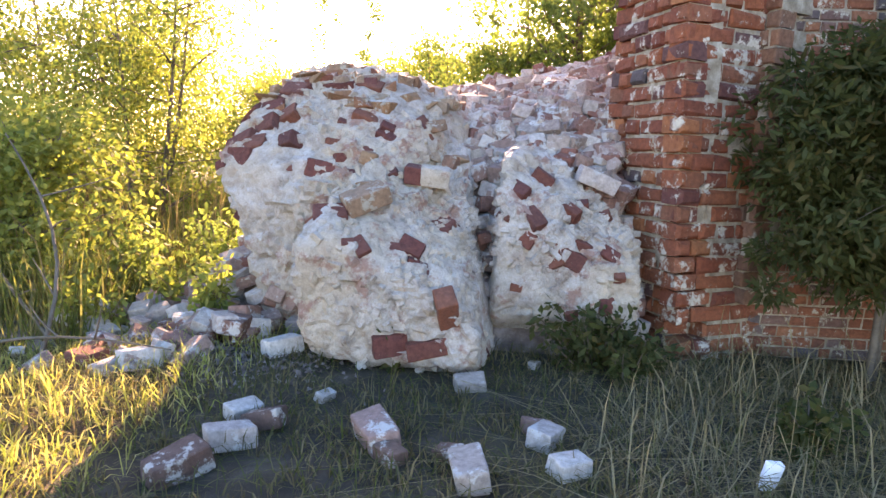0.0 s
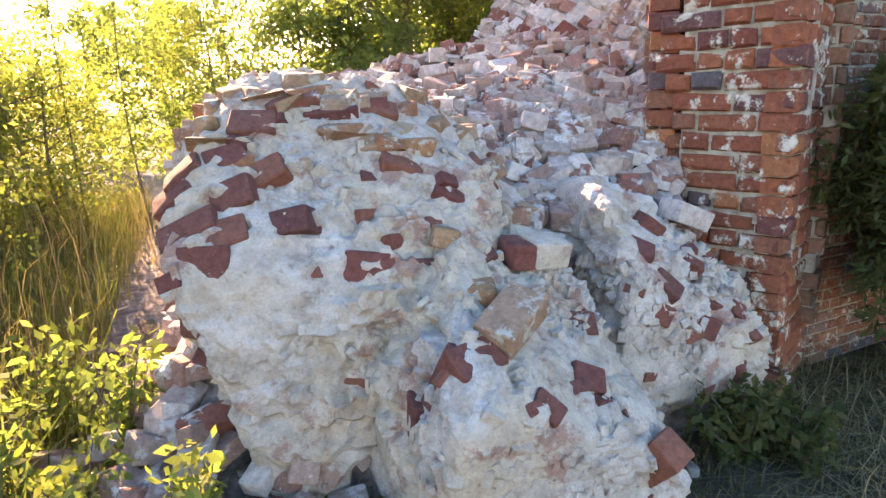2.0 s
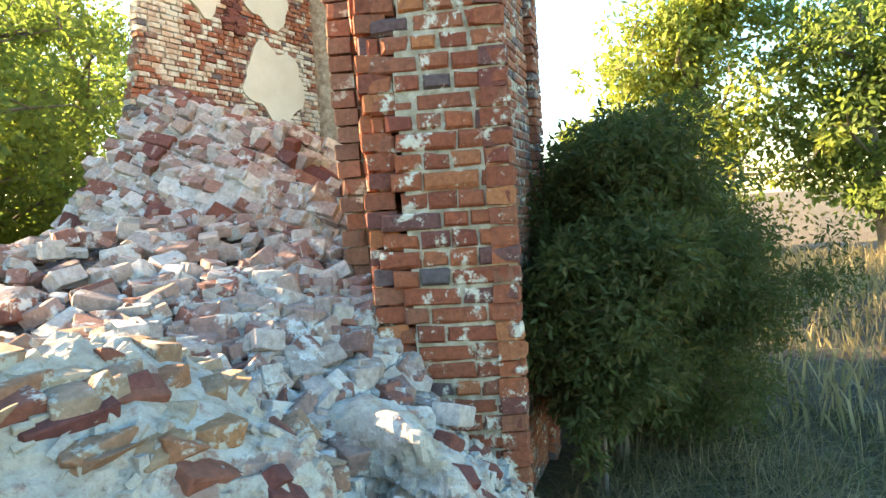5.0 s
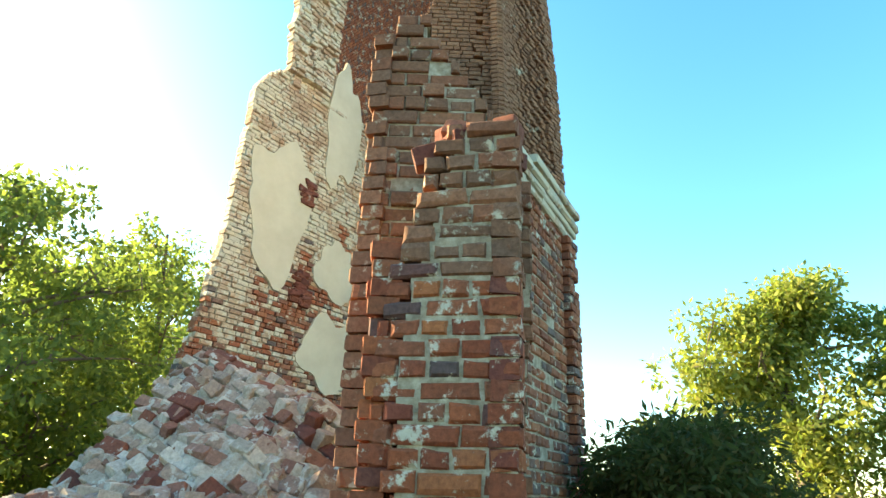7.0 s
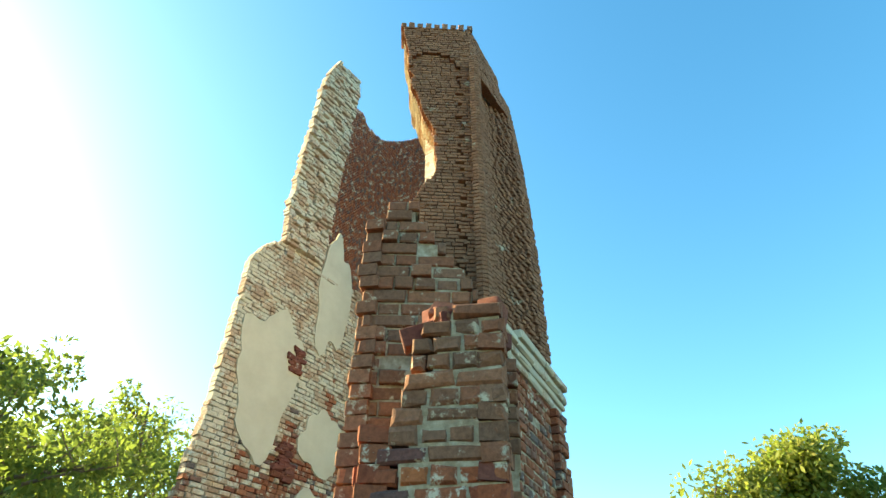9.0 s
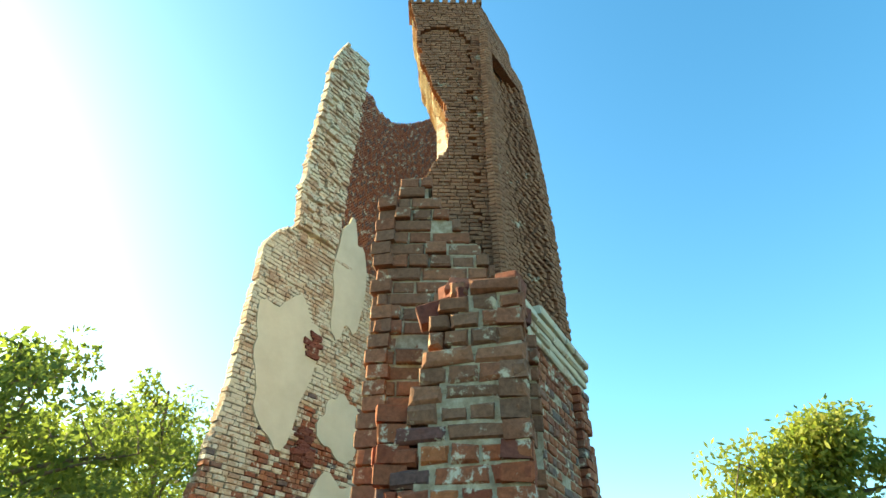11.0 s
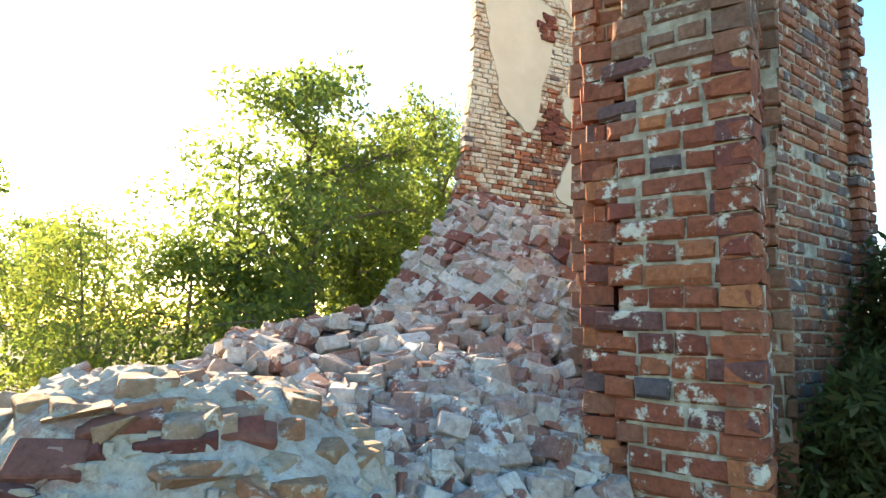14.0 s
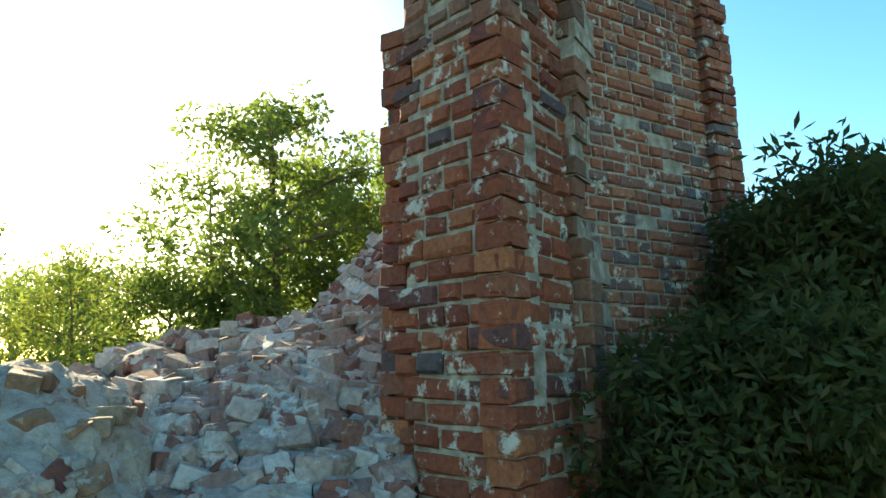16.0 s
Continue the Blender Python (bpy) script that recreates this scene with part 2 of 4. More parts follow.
def brick_run(p0, p1, z0, course, long_, keep, put, joint=0.011, out=0.0):
    """Lays courses on the upright plane from p0 to p1 (the outside on the right hand of the way). put(centre, u, n, length, height)."""
    p0, p1 = Vector((*p0, 0)), Vector((*p1, 0))
    u = (p1 - p0).normalized()
    n = Vector((u.y, -u.x, 0))
    total, row, z = (p1 - p0).length, 0, z0
    while z < 40:
        span = keep(z + course / 2)
        if span is None:
            break
        a, b = max(0.0, span[0]), min(total, span[1])
        x = a - random.uniform(0, 0.5) * long_
        odd = row % 2
        while x < b - 0.02:
            ln = long_ * (0.5 if (odd and random.random() < 0.75) or (not odd and random.random() < 0.4) else 1.0) * random.uniform(0.9, 1.08)
            l, r = max(x, a), min(x + ln - joint, b)
            if r - l > 0.03:
                put(p0 + u * ((l + r) / 2) + UP * (z + course / 2), u, n, r - l, course - joint)
            x += ln
        row, z = row + 1, z + course


def core_of(s, p0, p1, thick, z0, course, keep, inset=0.012, mat=0, ragged=0.0):
    """The mortar core behind a run of bricks, course by course."""
    p0, p1 = Vector((*p0, 0)), Vector((*p1, 0))
    u = (p1 - p0).normalized()
    n = Vector((u.y, -u.x, 0))
    total, z = (p1 - p0).length, z0
    while z < 40:
        span = keep(z + course / 2)
        if span is None:
            break
        a, b = max(0.0, span[0]) + random.uniform(0, ragged), min(total, span[1]) - random.uniform(0, ragged)
        if b - a > 0.02:
            s.block(p0 + u * ((a + b) / 2) - n * (inset + thick / 2) + UP * (z + course / 2), u, UP, n, (b - a, course + 0.004, thick), 0.002, 0.001, mat)
        z += course


# ---- ground ----
HEAP_Y = [3.05, 3.2, 3.45, 3.9, 4.3, 5.2, 6.0, 7.5, 9.0]
HEAP_Z = [0.0, 0.3, 0.9, 1.24, 1.44, 1.70, 1.68, 1.2, 0.0]


def heap(x, y):
    """Height of the rubble slope over the ground."""
    h = float(np.interp(y, HEAP_Y, HEAP_Z)) * (1 + 0.13 * max(-1.5, min(0.6, x)))
    side = max(0.0, min(1.0, (x + 2.35) / (0.9 + 0.25 * max(0.0, y - 3))))
    east = max(0.0, min(1.0, (1.3 + 0.55 * (y - 3.2) - x) / 0.5))
    front = 1.0 if y > 3.6 else max(0.0, min(1.0, (0.45 - x) / 0.3 + (y - 3.2) * 1.2))
    return h * side * side * (3 - 2 * side) * east * front


def lie(x, y):
    """Height of the natural ground."""
    return 0.05 * noise.noise((x * 0.9, y * 0.9, 0.0)) + 0.02 * noise.noise((x * 4, y * 4, 3.0)) - 0.1 * max(0.0, min(1.0, (-1.7 - x) / 1.5))


def ground_sheet():
    xs = sorted({round(-7 + 0.14 * i, 3) for i in range(101)} | {-400, -150, -60, -30, -18, -12, -9, 9, 12, 18, 30, 60, 150, 400})
    ys = sorted({round(-3 + 0.14 * i, 3) for i in range(101)} | {-400, -150, -60, -25, -12, -6, 13, 17, 22, 30, 60, 150, 400})
    v = [(x, y, lie(x, y)) for y in ys for x in xs]
    w = len(xs)
    f = [(j * w + i, j * w + i + 1, (j + 1) * w + i + 1, (j + 1) * w + i) for j in range(len(ys) - 1) for i in range(w - 1)]
    g = new("ground", mesh_of("ground", v, f, [M_SOIL], smooth=True))
    return tagged(g, "dry earth with patchy grass and lime dust", "ground", kind="structure")


ground = ground_sheet()


# ---- the ruined tower ----
PL, PR, RC, SE = (0.25, 3.70), (0.54, 3.11), (1.03, 3.42), (2.04, 3.60)      # pier front, inner corner, far corner
KN, AL = (1.12, 3.61), (0.70, 4.14)                                           # upper face above the pier
NW, NE = (1.00, 6.70), (3.40, 6.70)                                           # inner face of the far wall
COURSE, SMALL = 0.086, 0.058

tower = tagged(new("ruined_tower"), "half-collapsed red brick tower with a broken pier", "tower", kind="structure")
tower.location = (1.6, 5.0, 0)
bpy.context.view_layer.update()
HOME = Matrix.Translation((-1.6, -5.0, 0))


def of_tower(name, me, label="", kind=""):
    ob = part_of(name, me, tower, label, kind=kind)
    ob.matrix_parent_inverse = HOME
    return ob


def wob(z, seed, size):
    return size * noise.noise((z * 2.3, seed * 7.1, 0.3)) + size * 0.7 * noise.noise((round(z / COURSE) * 1.7, seed, 5.0))


# The pier: a core that leans a little and is undercut at its foot.
def lean(z):
    """How far the pier's face stands back at a height."""
    return 0.16 * max(0.0, (1.15 - z) / 1.15) + 0.03 * noise.noise((0.0, z * 1.3, 2.0))


PIER_N = Vector((-0.897, -0.441, 0))
PIER_TOP = 3.45


def front_span(z):
    if z > PIER_TOP:
        return None
    a = wob(z, 1, 0.05) + 0.05
    b = 0.66 + wob(z, 2, 0.02)
    if z > 2.75:
        a += 0.40 * (z - 2.75) + abs(wob(z, 3, 0.1))
    if z < 1.05:
        b -= 0.12 * (1.05 - z)
    return a, b


def side_span(z):
    return (0.0, 0.58) if z < 3.25 + 0.15 * noise.noise((z * 9, 0, 0)) else None


pier_core = Soup()
for span, p0, p1, thick in ((front_span, PL, PR, 0.2), (side_span, PR, RC, 0.45)):
    p0v, p1v = Vector((*p0, 0)), Vector((*p1, 0))
    u = (p1v - p0v).normalized()
    n = Vector((u.y, -u.x, 0))
    z = -0.1
    while z < 4 and span(z + 0.043):
        a, b = span(z + 0.043)
        a = a + (0.16 if span is side_span else 0.0)
        c = p0v + u * ((a + b) / 2) - n * (0.0095 + thick / 2) - PIER_N * lean(z) + UP * (z + 0.043)
        if span is front_span:
            c = c + u * 0.05
        pier_core.block(c, u, UP, n, (b - a - (0.14 if span is front_span else 0.05), COURSE + 0.004, thick), 0.002, 0.004)
        z += COURSE
of_tower("pier_core", pier_core.mesh("pier_core", [M_MORTAR]), "crumbling lime mortar core")

BRICKS = {ln: [brick_mesh("brick", (ln, 0.075, 0.13), M_PIER, 0.015, 0.0065) for _ in range(8)] for ln in (0.08, 0.14, 0.2, 0.27)}
OLD_BRICKS = {ln: [brick_mesh("brick", (ln, 0.075, 0.13), M_WEATHERED, 0.02, 0.009) for _ in range(8)] for ln in BRICKS}


def lay_single(c, u, n, ln, h):
    """One brick of the pier as an object of its own."""
    if random.random() < 0.02:
        return
    size = min(BRICKS, key=lambda s: abs(s - ln))
    old = c.z > 2.75 + 0.4 * noise.noise((c.x * 3, c.y * 3, c.z * 2))
    ob = part_of("brick", random.choice((OLD_BRICKS if old else BRICKS)[size]), tower)
    ob.matrix_parent_inverse = HOME
    back = max(-0.002, random.gauss(0.003, 0.005))
    d_ = (c - Vector((*PL, c.z))).dot(u)
    if n.dot(PIER_N) > 0.95 and d_ < 0.2:
        back -= 1.6 * (0.2 - d_) ** 2
    c = c - PIER_N * lean(c.z) + n * (back - 0.064)
    turn = Matrix((u, -n, UP)).transposed().to_4x4()
    ob.matrix_basis = Matrix.Translation(c) @ turn @ pose(0, 0, 0, random.gauss(0, 0.8), random.gauss(0, 1.0), random.gauss(0, 1.2)) @ Matrix.Diagonal((ln / size, 1, h / 0.075, 1))


brick_run(PL, PR, -0.06, COURSE, 0.26, front_span, lay_single, 0.008)
brick_run(PR, RC, -0.06, COURSE, 0.26, side_span, lay_single, 0.008)

# The pier's inner flank and the stepped stump behind it.
stump = Soup()


def laid(s, mat=0, deep=0.1, rough=0.006):
    def put(c, u, n, ln, h):
        if random.random() > 0.02:
            s.block(c + n * (random.gauss(0, rough) - deep / 2), u, UP, n, (ln, h, deep), 0.008, 0.004, mat)
    return put


STUMP_L, STUMP_R = (0.44, 4.02), (0.98, 3.30)


def stump_span(z):
    if z > 4.5:
        return None
    a = max(0.0, 0.05 + wob(z, 4, 0.09) + 0.1 * max(0.0, z - 3.9))
    b = 0.92 - max(0.0, z - 3.35) * 0.55 + wob(z, 5, 0.08)
    return a, max(a + 0.2, b)


brick_run(STUMP_L, STUMP_R, 0.3, COURSE, 0.25, stump_span, laid(stump, 3, 0.12, 0.012))
core_of(stump, STUMP_L, STUMP_R, 0.45, 0.3, COURSE, stump_span, 0.02, 1, 0.04)
brick_run(AL, STUMP_L, 0.3, COURSE, 0.25, lambda z: (0.0, 0.3) if z < 4.35 else None, laid(stump, 3, 0.12, 0.01))
flank_l = (0.62, 3.98)
brick_run(flank_l, PL, 0.3, COURSE, 0.25, lambda z: (0, 0.5) if z < 2.9 else None, laid(stump, 0, 0.14, 0.007))
of_tower("stump", stump.mesh("stump", [M_PIER, M_MORTAR, M_PALE, M_WEATHERED]), "stepped broken brickwork above the pier", "stuff")

# The outer wall beyond the pier, its corner pilaster and cornice.
outer = Soup()


def wall_top(z):
    return (0.0, 1.03) if z < 3.62 else None


brick_run(RC, SE, 0.0, SMALL, 0.15, wall_top, laid(outer, 0, 0.08, 0.003), 0.009)
core_of(outer, RC, SE, 0.4, 0.0, SMALL, wall_top, 0.010, 1)
d = (Vector((*SE, 0)) - Vector((*RC, 0))).normalized()
nd = Vector((d.y, -d.x, 0))
q0 = Vector((*SE, 0)) - d * 0.16 + nd * 0.05
brick_run(q0[:2], (q0 + d * 0.2)[:2], 0.0, SMALL, 0.15, lambda z: (0, 0.2) if z < 3.5 else None, laid(outer, 0, 0.1, 0.003), 0.009)
brick_run((q0 - nd * 0.06)[:2], q0[:2], 0.0, SMALL, 0.1, lambda z: (0, 0.06) if z < 3.5 else None, laid(outer, 0, 0.1, 0.003), 0.009)
brick_run((q0 + d * 0.2)[:2], (q0 + d * 0.2 - nd * 0.3)[:2], 0.0, SMALL, 0.15, lambda z: (0, 0.3) if z < 3.5 else None, laid(outer, 0, 0.1, 0.003), 0.009)
of_tower("outer_wall", outer.mesh("outer_wall", [M_WALL, M_MORTAR]), "red brick wall with white limewash traces", "stuff")

cornice = Soup()
for k, (z, out, h) in enumerate(((3.50, 0.02, 0.05), (3.55, 0.035, 0.045), (3.595, 0.055, 0.06), (3.655, 0.08, 0.05), (3.705, 0.05, 0.04))):
    a, x = -0.05, 0
    while x < 1.12:
        ln = random.uniform(0.16, 0.3)
        if random.random() > (0.04 if k < 3 else 0.25):
            cornice.block(Vector((*RC, 0)) + d * (a + x + ln / 2) + nd * (out / 2 - 0.05) + UP * (z + h / 2), d, UP, nd, (ln - 0.004, h, out + 0.1), 0.012, 0.006, random.choice((0, 0, 1)))
        x += ln
of_tower("cornice", cornice.mesh("cornice", [M_PLASTER, M_PALE]), "moulded limewashed cornice with missing pieces", "stuff")

# Upper faces: over the pier, and the hollowed face beside it, drawing in towards the top.
upper = Soup()
TOP, FINE = 7.05, 0.034


def in_draw(p, z, pull=0.02):
    """A point drawn towards the tower's middle with height."""
    if p is SE:
        pull = 0.0126 * max(0.0, z - 3.6)
    c = Vector((2.0, 5.2, 0))
    return Vector((*p, 0)).lerp(c, pull * max(0.0, z - 3.6))


def upper_face(p0, p1, span, hollow, mat):
    z, row = 3.6, 0
    while z < TOP:
        sp = span(z)
        if sp:
            a0, a1 = in_draw(p0, z), in_draw(p1, z)
            full = (a1 - a0).length
            u = (a1 - a0).normalized()
            n = Vector((u.y, -u.x, 0))
            x = sp[0] * full - random.uniform(0, 0.06)
            while x < sp[1] * full - 0.02:
                ln = random.choice((0.045, 0.085, 0.085))
                l, r = max(x, sp[0] * full), min(x + ln - 0.005, sp[1] * full)
                if r - l > 0.02:
                    m = (l + r) / 2
                    sink = hollow(m / full, z)
                    upper.block(a0 + u * m - n * (0.04 + sink - random.gauss(0, 0.002)) + UP * (z + FINE / 2), u, UP, n, (r - l, FINE - 0.005, 0.08), 0.004, 0.0015, mat)
                x += ln
            m = (sp[0] + sp[1]) / 2 * full
            upper.block(a0 + u * m - n * 0.31 + UP * (z + FINE / 2), u, UP, n, ((sp[1] - sp[0]) * full - 0.01, FINE + 0.003, 0.36), 0.002, 0.003, 2)
        z, row = z + FINE, row + 1


def span_a(z):
    left = 0.62
    for z0, l0, z1, l1 in ((3.6, 0.1, 4.75, 0.25), (4.75, 0.25, 5.15, 0.55), (5.15, 0.55, 5.6, 0.5), (5.6, 0.5, 5.75, 0.42), (5.75, 0.42, 6.2, 0.18), (6.2, 0.18, 7.1, -0.02)):
        if z0 <= z < z1:
            left = l0 + (l1 - l0) * (z - z0) / (z1 - z0)
    return max(0.0, left + wob(z, 8, 0.05)), 1.0


def arch(f, z):
    """A shallow blind panel with a rounded head."""
    inside = 0.12 < f < 0.84 and z < 6.3 + 0.35 * math.sqrt(max(0.0, 1 - ((f - 0.48) / 0.36) ** 2))
    return 0.03 if inside else 0.0


upper_face(AL, KN, span_a, arch, 0)
upper_face(KN, SE, lambda z: (0.0, 1.0) if z < TOP - 0.25 else (0.0, 0.75), lambda f, z: 0.10 * math.sin(math.pi * min(1, max(0, (f - 0.1) / 0.75))) if 0.1 < f < 0.85 and z < 6.5 else 0.0, 0)
# Corner shaft between the two faces.
z = 3.6
while z < 6.5:
    p = in_draw(KN, z) + Vector((-0.01, -0.03, 0))
    for a in range(5):
        w = radians(200 + a * 36)
        o = Vector((math.cos(w), math.sin(w), 0))
        upper.block(p + o * 0.035 + UP * (z + FINE / 2), Vector((-o.y, o.x, 0)), UP, o, (0.05, FINE - 0.004, 0.05), 0.005, 0.002, 0)
    z += FINE
# Toothed top course.
for k in range(9):
    f = k / 8
    p = in_draw(AL, TOP).lerp(in_draw(KN, TOP), f)
    u = (Vector((*KN, 0)) - Vector((*AL, 0))).normalized()
    upper.block(p + Vector((0.18, 0.14, 0)) * 0.5 + UP * (TOP + 0.03), u, UP, Vector((u.y, -u.x, 0)), (0.05, 0.06 + 0.03 * (k % 2), 0.25), 0.006, 0.004, 0)
of_tower("upper_wall", upper.mesh("upper_wall", [M_HIGH, M_MORTAR, M_PALE]), "tall red brick face with blind arch and corner shaft", "stuff")

# The far wall: inner face with plaster, broken end, and the round shaft above.
far = Soup()
FAR_TOP = 9.75
EDGE_Z = [0, 2.4, 3.1, 3.63, 4.85, 5.7, 6.0, 6.15, 6.7, 8.0, 9.3, 9.8]
EDGE_X = [1.0, 1.05, 1.22, 1.29, 1.36, 1.38, 1.57, 1.7, 1.68, 1.72, 1.8, 2.0]


def far_left(z):
    return float(np.interp(z, EDGE_Z, EDGE_X)) - 1.0 + wob(z, 11, 0.03)


fn0 = Vector((*NW, 0))
fu = (Vector((*NE, 0)) - fn0).normalized()
ff = Vector((fu.y, -fu.x, 0))
z = 0.0
while z < FAR_TOP:
    a = far_left(z)
    b = 2.4 if z < 6.1 else 1.36 + 0.04 * (z - 7) + wob(z, 12, 0.02)
    front = 0.0 if z < 6.1 else 0.06
    x = a - random.uniform(0, 0.1)
    while x < b:
        ln = random.choice((0.06, 0.12, 0.12)) * random.uniform(0.95, 1.05)
        l, r = max(x, a), min(x + ln - 0.006, b)
        if r - l > 0.02:
            pale = 2 if z > 5.2 or noise.noise((x * 1.3, z * 0.9, 4)) + 0.25 * (z - 3.3) > random.uniform(-0.3, 0.3) else 0
            far.block(fn0 + fu * ((l + r) / 2) + ff * (front - 0.05 + min(0.012 if z < 6 else 0.04, random.gauss(0, 0.006 if z < 6 else 0.018))) + UP * (z + 0.024), fu, UP, ff, (r - l, 0.042, 0.1), 0.006, 0.003, pale)
        x += ln
    far.block(fn0 + fu * ((a + b) / 2 + 0.14) + ff * (front - 0.26) + UP * (z + 0.024), fu, UP, ff, (b - a - 0.3, 0.051, 0.36), 0.002, 0.01, 1)
    z += 0.048
of_tower("far_wall", far.mesh("far_wall", [M_WALL, M_MORTAR, M_PALE]), "broken inner wall of pale limewashed brick", "stuff")

# Round inner shaft, closing the tower at the back.
shaft = Soup()
CEN, RAD = Vector((2.80, 6.25, 0)), 0.85


def rim(q):
    w = math.degrees(math.atan2(q.x + 1.57, q.y - 1.89))
    return min(9.75, 9.32 + 0.012 * max(0.0, 45.5 - w) ** 2.4)


for k in range(90):
    w = radians(112 - k * 1.6)
    o = Vector((math.cos(w), math.sin(w), 0))
    q = CEN + o * RAD
    top, z = rim(q), 5.0 + 0.03 * (k % 2)
    while z < top:
        shaft.block(q + o * 0.05 * random.random() * 0.2 + UP * (z + 0.03), Vector((-o.y, o.x, 0)), UP, -o, (0.024, 0.052, 0.08), 0.004, 0.002, 0)
        z += 0.06
for k in range(22):
    w = radians(106 - k * 6.6)
    o = Vector((math.cos(w), math.sin(w), 0))
    top = rim(CEN + o * RAD) - 0.03
    shaft.block(CEN + o * (RAD + 0.2) + UP * top / 2, Vector((-o.y, o.x, 0)), UP, -o, (0.16, top, 0.36), 0.01, 0.01, 1)
of_tower("inner_shaft", shaft.mesh("inner_shaft", [M_WALL, M_MORTAR]), "round inner shaft of dull red brick", "stuff")


def plaster_patch(cx, cz, rx, rz, seed, squash=0.0):
    """A remnant of smooth plaster, with a wavy edge and some thickness."""
    ring = []
    for k in range(40):
        w = 2 * math.pi * k / 40
        rr = 1 + 0.42 * noise.noise((math.cos(w) * 1.6, math.sin(w) * 1.6, seed)) + 0.1 * noise.noise((math.cos(w) * 5, math.sin(w) * 5, seed))
        ring.append((cx + rx * rr * math.cos(w) * (1 - squash * math.sin(w)), cz + rz * rr * math.sin(w)))
    v = [(fn0 + fu * x + ff * out + UP * zz)[:] for out in (-0.02, 0.016) for x, zz in ring]
    f = [tuple(range(40, 80))] + [(k, (k + 1) % 40, 40 + (k + 1) % 40, 40 + k) for k in range(40)]
    of_tower("plaster", mesh_of("plaster", v, f, [M_PLASTER]), "smooth beige plaster remnant")


plaster_patch(0.88, 4.55, 0.40, 0.72, 3.0, -0.25)
plaster_patch(1.58, 5.8, 0.24, 0.85, 9.0)
plaster_patch(1.75, 4.1, 0.3, 0.34, 14.0)
plaster_patch(1.75, 3.2, 0.42, 0.35, 21.0)
for cx, cz, rr in ((1.21, 4.82, 0.14), (1.27, 3.76, 0.18)):
    hole = Soup()
    for k in range(22):
        w = 2 * math.pi * random.random()
        q = random.random() ** 0.6
        hole.block(fn0 + fu * (cx + rr * 0.75 * math.cos(w) * q) + ff * 0.005 + UP * (cz + rr * 1.0 * math.sin(w) * q), fu, UP, ff, (rr * 0.6, 0.05, 0.06 + 0.03 * random.random()), 0.01, 0.015)
    of_tower("patch", hole.mesh("patch", [M_BRICK]), "bare red brick where the plaster fell")


# ---- broken masonry ----
def lump_mesh(name, size, material, rng, cut=0.22):
    """A broken lump: the hull of points strewn near a box's corners and faces."""
    bm = bmesh.new()
    for sx in (-1, 1):
        for sy in (-1, 1):
            for sz in (-1, 1):
                if rng.random() < 0.85 or cut < 0.2:
                    bm.verts.new([s * d / 2 * (1 - cut * rng.random()) for s, d in zip((sx, sy, sz), size)])
    for k in range(4):
        ax = rng.randrange(3)
        p = [rng.uniform(-0.3, 0.3) * d for d in size]
        p[ax] = rng.choice((-0.52, 0.52)) * size[ax]
        bm.verts.new(p)
    bmesh.ops.convex_hull(bm, input=bm.verts)
    loose = [v for v in bm.verts if not v.link_faces]
    bmesh.ops.delete(bm, geom=loose, context="VERTS")
    bmesh.ops.bevel(bm, geom=bm.edges[:], offset=min(size) * 0.045, segments=1, affect="EDGES")
    me = bpy.data.meshes.new(name)
    bm.to_mesh(me)
    bm.free()
    me.materials.append(material)
    return me


RNG = random.Random(7)
LUMPS = [lump_mesh("brick", (RNG.uniform(0.11, 0.22), RNG.uniform(0.09, 0.13), RNG.uniform(0.07, 0.11)), M_RUBBLE, RNG, 0.13) for _ in range(26)]


